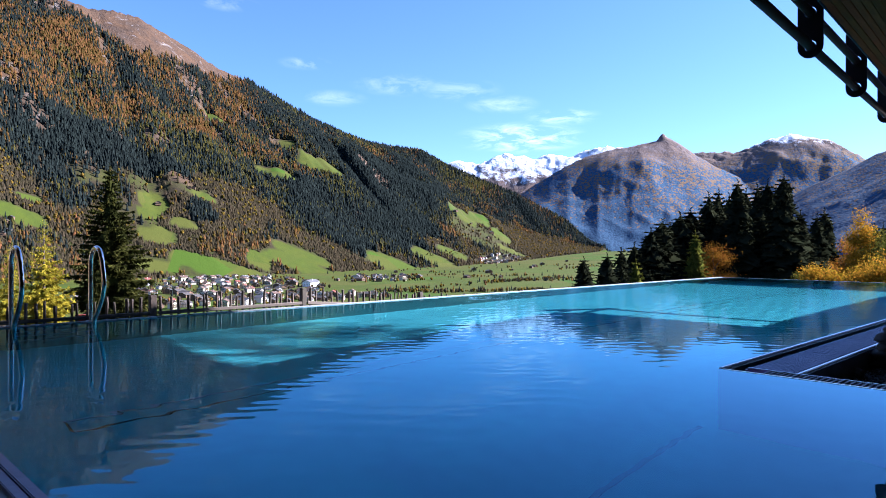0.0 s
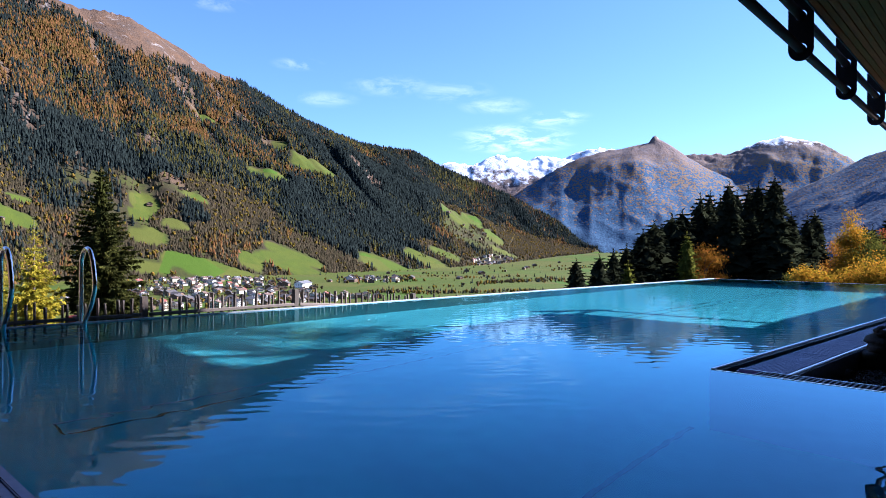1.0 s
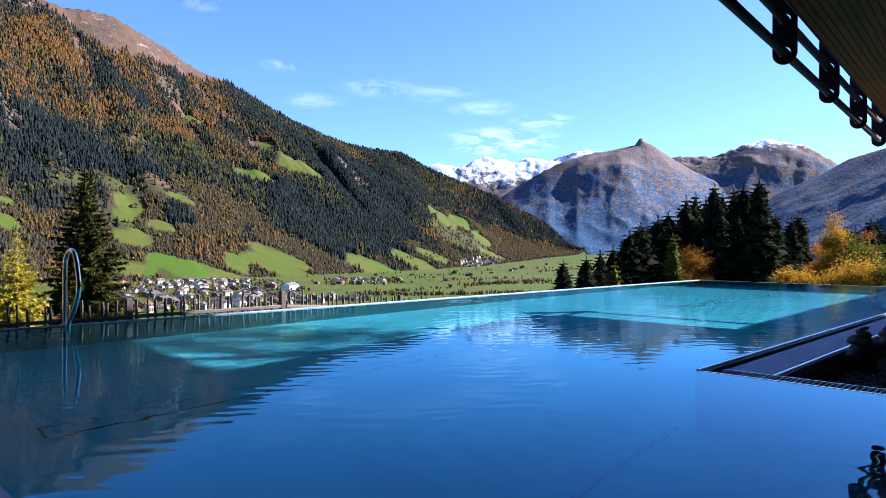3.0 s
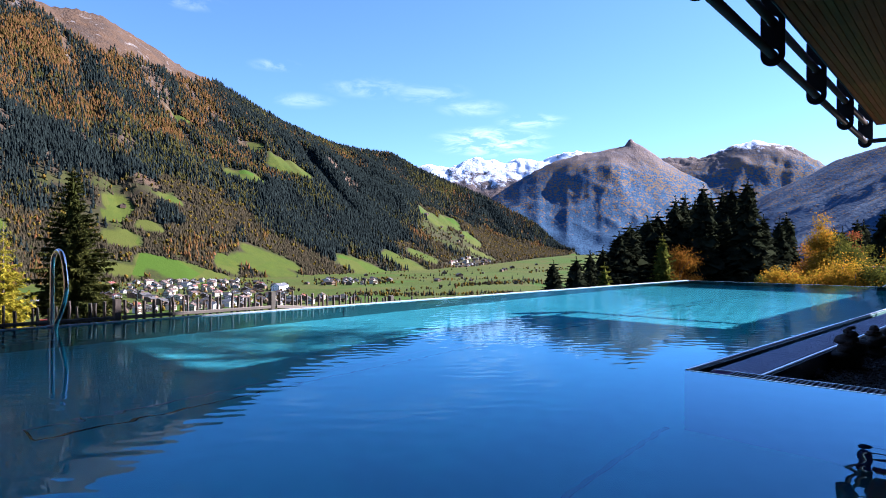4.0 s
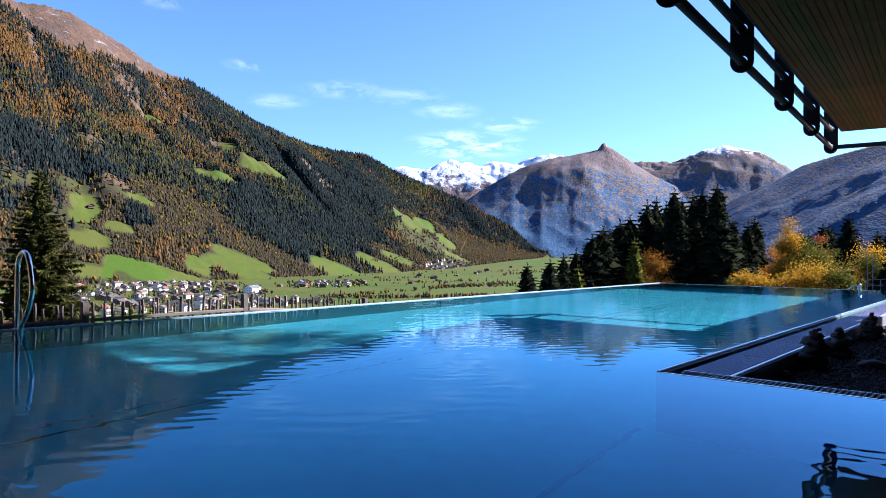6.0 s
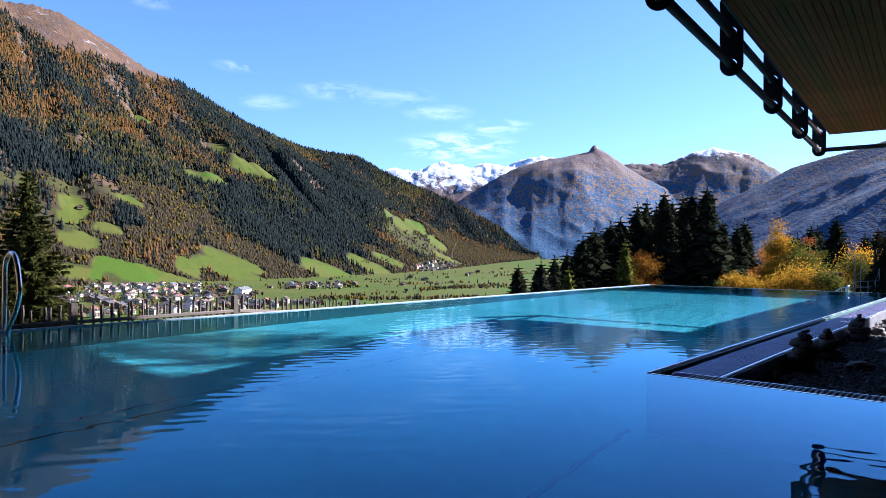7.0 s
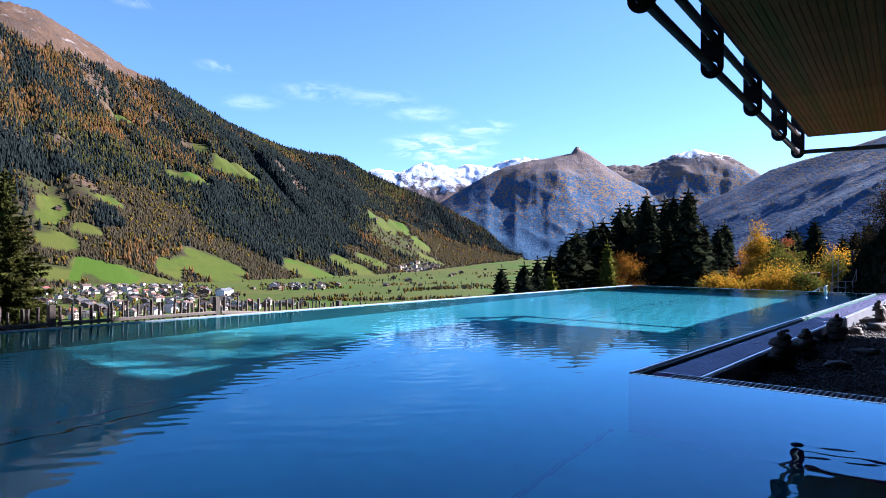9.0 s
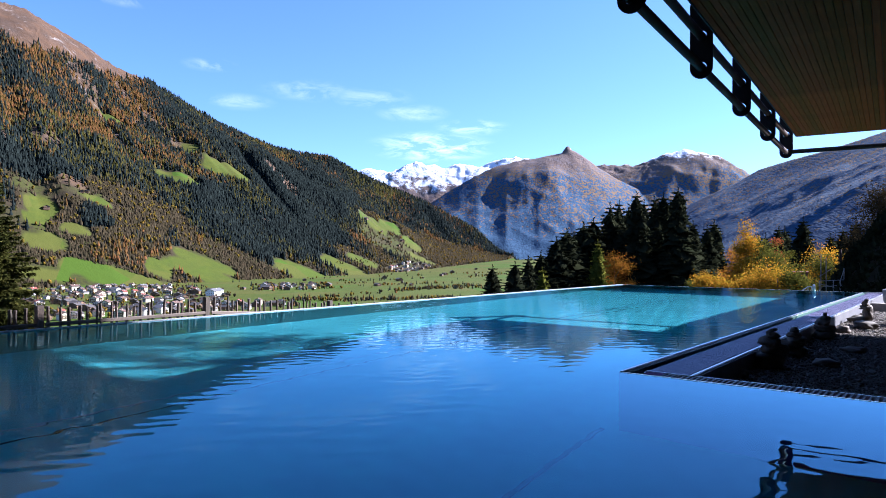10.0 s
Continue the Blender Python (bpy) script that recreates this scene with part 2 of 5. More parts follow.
def ground_material():
    """Grass, forest floor, alpine heath, rock and snow, by the land cover of the sheet."""
    mt = bpy.data.materials.new("land")
    mt.use_nodes = True
    nt = mt.node_tree
    bsdf = nt.nodes["Principled BSDF"]
    bsdf.inputs["Roughness"].default_value = 0.95
    bsdf.inputs["Specular IOR Level"].default_value = 0.1
    tc = nt.nodes.new("ShaderNodeTexCoord")

    def noise_tex(scale, detail=6, rough=0.6, dist=0.0):
        n = nt.nodes.new("ShaderNodeTexNoise")
        n.inputs["Scale"].default_value, n.inputs["Detail"].default_value = scale, detail
        n.inputs["Roughness"].default_value, n.inputs["Distortion"].default_value = rough, dist
        nt.links.new(tc.outputs["Object"], n.inputs["Vector"])
        return n.outputs["Fac"]

    def rng(v, a, b):
        r = nt.nodes.new("ShaderNodeMapRange")
        r.inputs["From Min"].default_value, r.inputs["From Max"].default_value = a, b
        nt.links.new(v, r.inputs["Value"])
        return r.outputs[0]

    def mix(f, a, b):
        n = nt.nodes.new("ShaderNodeMix")
        n.data_type = "RGBA"
        for key, v in (("Factor", f), ("A", a), ("B", b)):
            if isinstance(v, tuple):
                n.inputs[key].default_value = (*v, 1)
            else:
                nt.links.new(v, n.inputs[key])
        return n.outputs["Result"]
    grass = mix(rng(noise_tex(0.006, 3), 0.38, 0.62), (0.040, 0.058, 0.006), (0.054, 0.061, 0.008))
    grass = mix(rng(noise_tex(0.05, 8), 0.35, 0.75), grass, (0.034, 0.049, 0.007))
    cells = nt.nodes.new("ShaderNodeTexVoronoi")
    cells.inputs["Scale"].default_value, cells.inputs["Randomness"].default_value = 0.0085, 1.0
    nt.links.new(tc.outputs["Object"], cells.inputs["Vector"])
    field = nt.nodes.new("ShaderNodeSeparateColor")
    nt.links.new(cells.outputs["Color"], field.inputs[0])
    grass = mix(rng(field.outputs[0], 0.45, 0.75), grass, (0.053, 0.059, 0.010))
    grass = mix(rng(field.outputs[1], 0.72, 0.95), grass, (0.034, 0.066, 0.005))
    floor = mix(rng(noise_tex(0.03, 8), 0.35, 0.65), (0.0415, 0.0319, 0.0179), (0.0223, 0.023, 0.0115))
    graze = mix(rng(noise_tex(0.012, 9, 0.65), 0.46, 0.56), (0.0319, 0.0358, 0.0076), (0.0307, 0.023, 0.0128))
    graze = mix(rng(noise_tex(0.16, 6, 0.7), 0.45, 0.70), graze, (0.0192, 0.0179, 0.0096))
    heath = mix(rng(noise_tex(0.012, 10, 0.7), 0.35, 0.65), (0.0817, 0.0472, 0.0268), (0.0511, 0.0358, 0.0268))
    rock = mix(rng(noise_tex(0.03, 10, 0.75), 0.35, 0.65), (0.24, 0.21, 0.19), (0.13, 0.12, 0.12))
    at = nt.nodes.new("ShaderNodeAttribute")
    at.attribute_name = "cover"
    # mountains at the valley's head and right slope: distance haze tinted into their colours
    hazed_heath = mix(rng(noise_tex(0.012, 10, 0.7), 0.35, 0.65), (0.150, 0.104, 0.080), (0.094, 0.080, 0.082))
    heath = mix(at.outputs["Alpha"], hazed_heath, heath)
    hazed_wood = mix(rng(noise_tex(0.0045, 10, 0.70), 0.38, 0.64), (0.036, 0.078, 0.136), (0.027, 0.060, 0.108))
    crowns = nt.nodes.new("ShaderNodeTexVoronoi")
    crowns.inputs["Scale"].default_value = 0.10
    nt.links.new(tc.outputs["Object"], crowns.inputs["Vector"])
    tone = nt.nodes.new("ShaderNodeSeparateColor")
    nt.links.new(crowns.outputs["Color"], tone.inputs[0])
    # gaps between the crowns darkened in colour, as the trees' shade
    hazed_wood = mix(rng(crowns.outputs["Distance"], 0.35, 0.85), hazed_wood, (0.019, 0.042, 0.080))
    # larches among them, more of them higher up
    height = nt.nodes.new("ShaderNodeSeparateXYZ")
    nt.links.new(tc.outputs["Object"], height.inputs[0])
    share = nt.nodes.new("ShaderNodeMath")
    share.operation = "MULTIPLY"
    nt.links.new(rng(height.outputs[2], 60.0, 600.0), share.inputs[0])
    nt.links.new(rng(noise_tex(0.006, 8, 0.7), 0.30, 0.62), share.inputs[1])
    larch = nt.nodes.new("ShaderNodeMath")
    larch.operation = "LESS_THAN"
    nt.links.new(tone.outputs[0], larch.inputs[0])
    nt.links.new(share.outputs[0], larch.inputs[1])
    hazed_wood = mix(larch.outputs[0], hazed_wood, (0.128, 0.086, 0.052))
    hazed_wood = mix(rng(noise_tex(0.007, 9, 0.75, 0.6), 0.69, 0.74), hazed_wood, (0.056, 0.056, 0.058))
    floor = mix(at.outputs["Alpha"], hazed_wood, floor)
    # far rock takes the same haze tint in its colour
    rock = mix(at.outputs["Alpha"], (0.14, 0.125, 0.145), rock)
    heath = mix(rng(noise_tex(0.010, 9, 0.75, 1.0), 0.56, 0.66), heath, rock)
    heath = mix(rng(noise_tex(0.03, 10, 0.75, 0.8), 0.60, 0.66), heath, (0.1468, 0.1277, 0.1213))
    sep = nt.nodes.new("ShaderNodeSeparateColor")
    nt.links.new(at.outputs["Color"], sep.inputs[0])
    col = mix(rng(sep.outputs[0], 0.05, 0.38), floor, graze)
    col = mix(rng(sep.outputs[0], 0.55, 0.85), col, grass)
    col = mix(sep.outputs[1], col, heath)
    snow = nt.nodes.new("ShaderNodeMath")
    snow.operation = "MULTIPLY_ADD"
    nt.links.new(noise_tex(0.014, 10, 0.72, 0.6), snow.inputs[0])
    snow.inputs[1].default_value = 1.2
    nt.links.new(sep.outputs[2], snow.inputs[2])
    col = mix(rng(snow.outputs[0], 1.02, 1.14), col, (0.60, 0.63, 0.70))
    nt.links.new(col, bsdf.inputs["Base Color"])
    bp = nt.nodes.new("ShaderNodeBump")
    bp.inputs["Strength"].default_value = 0.9
    tall = nt.nodes.new("ShaderNodeMath")
    tall.operation = "MULTIPLY_ADD"
    nt.links.new(sep.outputs[1], tall.inputs[0])
    tall.inputs[1].default_value, tall.inputs[2].default_value = 16.0, 3.0
    nt.links.new(tall.outputs[0], bp.inputs["Distance"])
    nt.links.new(noise_tex(0.011, 12, 0.72, 0.5), bp.inputs["Height"])
    tufts = nt.nodes.new("ShaderNodeBump")
    tufts.invert = True
    tufts.inputs["Strength"].default_value = 0.8
    deep = nt.nodes.new("ShaderNodeMath")
    deep.operation = "MULTIPLY_ADD"
    nt.links.new(at.outputs["Alpha"], deep.inputs[0])
    deep.inputs[1].default_value, deep.inputs[2].default_value = -1.7, 1.7
    nt.links.new(deep.outputs[0], tufts.inputs["Distance"])
    nt.links.new(crowns.outputs["Distance"], tufts.inputs["Height"])
    nt.links.new(bp.outputs[0], tufts.inputs["Normal"])
    nt.links.new(tufts.outputs[0], bsdf.inputs["Normal"])
    return mt


def water_material():
    mt = bpy.data.materials.new("pool_water")
    mt.use_nodes = True
    nt = mt.node_tree
    nt.nodes.remove(nt.nodes["Principled BSDF"])
    glass = nt.nodes.new("ShaderNodeBsdfGlass")
    glass.inputs["Color"].default_value = (0.47, 0.81, 1.0, 1)
    glass.inputs["IOR"].default_value, glass.inputs["Roughness"].default_value = 1.33, 0.0
    nt.links.new(glass.outputs[0], nt.nodes["Material Output"].inputs["Surface"])
    return mt


LAND = ground_material()
WATER = water_material()

# ---------------------------------------------------------------- mesh helpers


def part(name, bm, mat, parent=None, label="", smooth=False):
    me = bpy.data.meshes.new(name)
    bm.to_mesh(me)
    bm.free()
    me.materials.append(mat)
    if smooth:
        me.polygons.foreach_set("use_smooth", [True] * len(me.polygons))
    ob = new(name, me)
    if parent is not None:
        ob.parent = parent
    if label:
        ob["label"] = label
    return ob


def thing(name, label, category, group="", kind="", m=None):
    ob = tagged(new(name), label, category, group, kind)
    if m is not None:
        ob.matrix_basis = m
    return ob


def mesh_object(name, verts, faces, mat, smooth=False):
    """A mesh of triangles or quads from arrays."""
    verts, faces = np.asarray(verts, dtype=np.float32), np.asarray(faces, dtype=np.int32)
    n = faces.shape[1]
    me = bpy.data.meshes.new(name)
    me.vertices.add(len(verts))
    me.vertices.foreach_set("co", verts.ravel())
    me.loops.add(faces.size)
    me.loops.foreach_set("vertex_index", faces.ravel())
    me.polygons.add(len(faces))
    me.polygons.foreach_set("loop_start", np.arange(0, faces.size, n, dtype=np.int32))
    me.update(calc_edges=True)
    if smooth:
        me.polygons.foreach_set("use_smooth", np.ones(len(faces), dtype=bool))
    me.materials.append(mat)
    return new(name, me)


def box(bm, x0, y0, z0, x1, y1, z1, bevel=0.0):
    r = bmesh.ops.create_cube(bm, size=1)
    bmesh.ops.scale(bm, vec=(x1 - x0, y1 - y0, z1 - z0), verts=r["verts"])
    bmesh.ops.translate(bm, vec=((x0 + x1) / 2, (y0 + y1) / 2, (z0 + z1) / 2), verts=r["verts"])
    if bevel:
        bmesh.ops.bevel(bm, geom=list({e for v in r["verts"] for e in v.link_edges}), offset=bevel, segments=2, affect="EDGES")
    return bm


def box_bm(*a, **k):
    return box(bmesh.new(), *a, **k)


def tube(bm, points, radius, sides=12, closed_ends=True):
    """A round bar along points."""
    pts = [Vector(p) for p in points]
    rings = []
    side = None
    for i, p in enumerate(pts):
        way = (pts[min(i + 1, len(pts) - 1)] - pts[max(i - 1, 0)]).normalized()
        if side is None:
            side = way.orthogonal().normalized()
        side = (side - way * side.dot(way)).normalized()
        up = way.cross(side)
        r = radius[i] if isinstance(radius, (list, tuple)) else radius
        rings.append([bm.verts.new(p + (side * math.cos(a) + up * math.sin(a)) * r)
                      for a in (2 * math.pi * k / sides for k in range(sides))])
    for a, b in zip(rings, rings[1:]):
        for k in range(sides):
            bm.faces.new((a[k], a[(k + 1) % sides], b[(k + 1) % sides], b[k]))
    if closed_ends:
        bm.faces.new(rings[0][::-1])
        bm.faces.new(rings[-1])
    return bm


def hash2(ix, iy, seed):
    n = (ix.astype(np.int64) * 374761393 + iy.astype(np.int64) * 668265263 + seed * 1442695041) & 0x7FFFFFFF
    n = ((n ^ (n >> 13)) * 1274126177) & 0x7FFFFFFF
    n = ((n ^ (n >> 16)) * 1103515245) & 0x7FFFFFFF
    return (n & 0xFFFFFF) / float(0xFFFFFF)


def vnoise(x, y, seed=0):
    ix, iy = np.floor(x), np.floor(y)
    fx, fy = x - ix, y - iy
    fx, fy = fx * fx * (3 - 2 * fx), fy * fy * (3 - 2 * fy)
    a, b = hash2(ix, iy, seed), hash2(ix + 1, iy, seed)
    c, d = hash2(ix, iy + 1, seed), hash2(ix + 1, iy + 1, seed)
    return (a * (1 - fx) + b * fx) * (1 - fy) + (c * (1 - fx) + d * fx) * fy


def fbm(x, y, size, octaves=4, seed=0):
    """Noise from -1 to 1 with features of about that size."""
    total, amp, norm = 0.0, 1.0, 0.0
    for k in range(octaves):
        total = total + amp * (2 * vnoise(x / size + 31.7 * k, y / size - 17.3 * k, seed + k) - 1)
        norm += amp
        amp, size = amp * 0.5, size * 0.5
    return total / norm


def ridged(x, y, size, octaves=4, seed=0):
    total, amp, norm = 0.0, 1.0, 0.0
    for k in range(octaves):
        total = total + amp * (1 - 2 * np.abs(2 * vnoise(x / size + 11.7 * k, y / size + 7.3 * k, seed + k) - 1))
        norm += amp
        amp, size = amp * 0.5, size * 0.5
    return total / norm


def smooth(a, b, v):
    t = np.clip((v - a) / (b - a), 0, 1)
    return t * t * (3 - 2 * t)


def along(line, x, y):
    """Distance to a ground line, its height there, the side (positive: to the left of its way), and how far along it."""
    best = np.full(x.shape, 1e12)
    height, side, run, start = np.zeros(x.shape), np.ones(x.shape), np.zeros(x.shape), 0.0
    for (ax, ay, az), (bx, by, bz) in zip(line, line[1:]):
        dx, dy = bx - ax, by - ay
        t = np.clip(((x - ax) * dx + (y - ay) * dy) / (dx * dx + dy * dy), 0, 1)
        d = np.hypot(x - ax - t * dx, y - ay - t * dy)
        s = np.sign(dx * (y - ay) - dy * (x - ax))
        near = d < best
        best = np.where(near, d, best)
        height = np.where(near, az + t * (bz - az), height)
        side = np.where(near, s, side)
        run = np.where(near, start + t * math.hypot(dx, dy), run)
        start += math.hypot(dx, dy)
    return best, height, side, run

# ---------------------------------------------------------------- the land
LEFT_CREST = [(-2400, 0, 744), (-2495, 351, 786), (-2557, 572, 827), (-2572, 679, 852), (-2582, 789, 842),
              (-2598, 869, 859), (-2620, 959, 864), (-2622, 1065, 823), (-2629, 1176, 783), (-2627, 1298, 729),
              (-2614, 1431, 683), (-2595, 1622, 612), (-2585, 1711, 564), (-2563, 1848, 524), (-2526, 1981, 486),
              (-2490, 2089, 469), (-2444, 2232, 463), (-2419, 2303, 435), (-2370, 2395, 385), (-2302, 2530, 330),
              (-2213, 2647, 278), (-2111, 2741, 212), (-1977, 2803, 127), (-1866, 2830, 30), (-1795, 2840, -11)]
LEFT_FOOT = [(-1397, -600, -76), (-1397, 89, -76), (-1451, 289, -72), (-1495, 445, -72), (-1465, 737, -73), (-1501, 1082, -70),
             (-1547, 1564, -66), (-1604, 1917, -58), (-1673, 2369, -35), (-1744, 2742, -22)]
MID_CREST = [(-2694, 3222, 280), (-2650, 3284, 325), (-2599, 3375, 396), (-2487, 3520, 503), (-2414, 3606, 561),
             (-2337, 3669, 589), (-2262, 3750, 620), (-2208, 3794, 626), (-2099, 3867, 650), (-2064, 3897, 664),
             (-2034, 3924, 689), (-2000, 3942, 681), (-1972, 3956, 661), (-1917, 3983, 610), (-1854, 4012, 555),
             (-1780, 4035, 503), (-1655, 4077, 432), (-1534, 4103, 353), (-1343, 4085, 219)]
FAR_CREST = [(-2082, 4213, 603), (-1971, 4267, 615), (-1899, 4305, 612), (-1776, 4373, 605), (-1718, 4407, 623),
             (-1652, 4443, 663), (-1592, 4470, 689), (-1530, 4495, 698), (-1483, 4511, 710), (-1443, 4520, 697),
             (-1394, 4532, 676), (-1346, 4545, 663), (-1307, 4556, 667), (-1245, 4553, 626), (-1150, 4547, 568),
             (-1085, 4553, 517), (-1006, 4540, 448), (-795, 4510, 273)]
SNOW_CREST = [(-3471, 3387, 562), (-3411, 3447, 613), (-3370, 3490, 618), (-3336, 3528, 597), (-3269, 3593, 593),
              (-3215, 3647, 632), (-3173, 3689, 659), (-3143, 3720, 677), (-3098, 3758, 642), (-3065, 3785, 655),
              (-3012, 3827, 633), (-2971, 3858, 620), (-2938, 3884, 646), (-2889, 3918, 663), (-2804, 3975, 641),
              (-2789, 3983, 624), (-2689, 4048, 671), (-2609, 4095, 692), (-2505, 4153, 704), (-2314, 4262, 588)]
RIGHT_CREST = [(-1283, 3789, 208), (-1112, 3634, 303), (-904, 3485, 358), (-761, 3365, 405), (-608, 3243, 423),
               (-487, 3163, 434), (-376, 3077, 447), (-242, 2990, 471), (-20, 2800, 497), (226, 2490, 517), (504, 2039, 420),
               (900, 1200, 380), (1000, 0, 330), (900, -1500, 320)]


def gully(x, y):
    """Ravines that run down the left slope, 0 to 1."""
    run = y + 0.10 * x + 60 * fbm(x, y, 420, 2, 31)
    return smooth(0.35, 0.95, ridged(run, 0.12 * x, 210, 2, 33))


BEARINGS = np.arange(-75.0, 30.0, 0.1)


def range_profile(line):
    """Crest height and distance by bearing, and the same crest ever more rounded for the flanks below it."""
    b = np.degrees([math.atan2(p[0], p[1]) for p in line])
    order = np.argsort(b)
    z = np.interp(BEARINGS, b[order], np.array([p[2] for p in line], float)[order])
    z = z - 110 * np.maximum(0, np.maximum(b.min() - BEARINGS, BEARINGS - b.max()))
    z = np.maximum(z, -250)
    r = np.interp(BEARINGS, b[order], np.hypot([p[0] for p in line], [p[1] for p in line])[order])
    rows = [z]
    for wide in (0.8, 1.6, 3.2, 6.4, 12.8):
        k = np.exp(-0.5 * (np.arange(-300, 301) * 0.1 / wide) ** 2)
        rows.append(np.convolve(np.pad(np.maximum(z, 150), 300, mode="edge"), k / k.sum(), mode="valid"))
    return np.array(rows), r


PROFILES = [range_profile(c) for c in (MID_CREST, FAR_CREST, SNOW_CREST)]


def far_range(k, x, y, steep):
    """Height of one of the far ranges, and the height of its crest there."""
    rows, rc = PROFILES[k]
    bearing, r = np.degrees(np.arctan2(x, y)), np.hypot(x, y)
    crest = np.interp(bearing, BEARINGS, rc)
    drop = crest - r
    level = np.clip(np.log2(1 + np.abs(drop) / 36), 0, 4.999)
    heights = np.stack([np.interp(bearing, BEARINGS, row) for row in rows])
    low = level.astype(int)
    f = level - low
    z = np.take_along_axis(heights, low[None], 0)[0] * (1 - f) + np.take_along_axis(heights, low[None] + 1, 0)[0] * f
    z = z - np.where(drop > 0, steep, 0.7) * np.abs(drop)
    return z, heights[0], np.abs(drop)


def land(x, y, full=False):
    """The height of the ground, and its cover: meadow, heath, snow."""
    x, y = np.asarray(x, float), np.asarray(y, float)
    fd, fz, fs, _ = along(LEFT_FOOT, x, y)
    floor = fz + 2.0 * fbm(x, y, 260, 3, 5)
    # the hillside under the house falls away to the valley
    q = -0.82 * x + 0.57 * y
    r = np.hypot(x, y)
    near = -1.9 - 0.27 * np.maximum(q - 14, 0) - 0.10 * np.maximum(q - 6, 0)
    near = near + 0.12 * np.maximum(0.75 * x + 0.12 * y - 2, 0) + 1.2 * fbm(x, y, 60, 3, 9) * smooth(20, 80, r)
    # bank beside the gravel
    near = near + 6.4 * smooth(-6.4, -0.8, x) * np.exp(-((y - 26) / 5.6) ** 2)
    base = np.where(near > floor, near, floor)
    # left mountain
    cd, cz, cs, _ = along(LEFT_CREST, x, y)
    t = fd / (fd + cd + 1e-6)
    # where the crest bends down to the valley's end, its flank is an even one
    even = smooth(1900, 2150, y) * smooth(0.85, 0.6, t) * (fs > 0)
    mean = sum(along(LEFT_CREST, x + 130 * math.cos(a), y + 130 * math.sin(a))[1] for a in (0.4, 1.45, 2.5, 3.54, 4.6, 5.63)) / 6
    cz = cz + even * (mean - cz)
    up = fz + (cz - fz) * (0.80 * t + 0.20 * t * t)
    bulge = np.sin(np.pi * np.clip(t, 0, 1))
    up = up + bulge * (95 * ridged(x + 0.6 * y, y - 0.3 * x, 760, 3, 21) + 22 * ridged(x, y, 210, 3, 22) - 34 * gully(x, y)) * smooth(60, 500, fd)
    up = up + 9 * fbm(x, y, 90, 3, 23) * t
    back = cz - 0.55 * cd
    inner = (fs > 0)
    beyond = inner & (cs > 0)
    z = np.where(inner, np.where(beyond, np.maximum(back, -80), np.maximum(up, floor)), base)
    kind = np.where(inner & ~beyond, 1, 0) + np.where(beyond, 1, 0)
    tt = np.where(beyond, 1.0, t)
    for k, (line, steep, rough, size) in enumerate(((RIGHT_CREST, 0.63, 14, 620), (MID_CREST, 0.52, 26, 560),
                                                    (FAR_CREST, 0.56, 30, 420), (SNOW_CREST, 0.80, 36, 330))):
        if k:
            m, hz, d = far_range(k - 1, x, y, steep)
        else:
            d, hz, s, run = along(line, x, y)
            m = hz - 0.92 * steep * d
        m = m + np.minimum(d / 300, 1) * rough * (0.75 * ridged(x, y, size, 2, 40 + 7 * k) + 0.15 * fbm(x, y, size * 0.35, 2, 47 + 7 * k))
        if k:
            way = np.degrees(np.arctan2(x, y)) * 75
            m = m + (0, 34, 34, 30)[k] * np.minimum(d / 330, 1) * ridged(way + 45 * fbm(x, y, 300, 2, 61), 0.30 * np.hypot(x, y), 430, 3, 90 + k)
        m = m + (5, 10, 15, 24)[k] * ridged(x, y, (130, 110, 55, 70)[k], 4, 80 + k) * np.clip((0.3, 0.3, 1.0, 0.7)[k] + (0.7, 0.7, -0.7, 0.3)[k] * d / 400, 0.3, 1)
        if k == 1:          # the horn on the summit
            m = m + 30 * np.maximum(0, 1 - np.hypot(x + 2040, y - 3919) / 34)
        over = (m > z) & ((~inner) | (k > 0))
        z = np.where(over, m, z)
        kind = np.where(over, 2 + k, kind)
        tt = np.where(over, np.clip((m + 76) / np.maximum(hz + 76, 50), 0, 1), tt)
    if not full:
        return z
    return z, kind, tt, fd, cd


# meadows, clearings and stands on the slopes: centre, half sizes, turn in degrees
MEADOWS = [
    (-1924, 1142, 71, 36, 59), (-2020, 1374, 80, 56, 56), (-2235, 1072, 58, 20, 64), (-2143, 1296, 46, 36, 59),
    (-1672, 369, 49, 30, 78), (-1737, 400, 30, 16, 77), (-1748, 681, 38, 43, 69), (-1753, 820, 40, 16, 65),
    (-1700, 651, 27, 23, 69), (-1622, 640, 44, 30, 68), (-1518, 604, 48, 26, 68), (-1535, 679, 42, 27, 66)]
MEADOWS += [
    (-1487, 759, 90, 36, 63), (-1534, 861, 32, 36, 61), (-1568, 1002, 84, 30, 57), (-1512, 990, 118, 34, 57),
    (-1541, 1319, 90, 60, 49), (-1597, 1521, 74, 50, 46), (-1656, 1670, 59, 46, 45), (-1655, 723, 33, 18, 66),
    (-1952, 2033, 61, 62, 44), (-1965, 2152, 49, 70, 42), (-1847, 2164, 43, 63, 40), (-1718, 2071, 62, 39, 40)]
GRAZING = [(-1789, 746, 150, 34, 67), (-1830, 560, 70, 40, 72), (-1700, 620, 60, 50, 69), (-1620, 700, 50, 40, 66), (-1800, 1990, 190, 130, 44)]
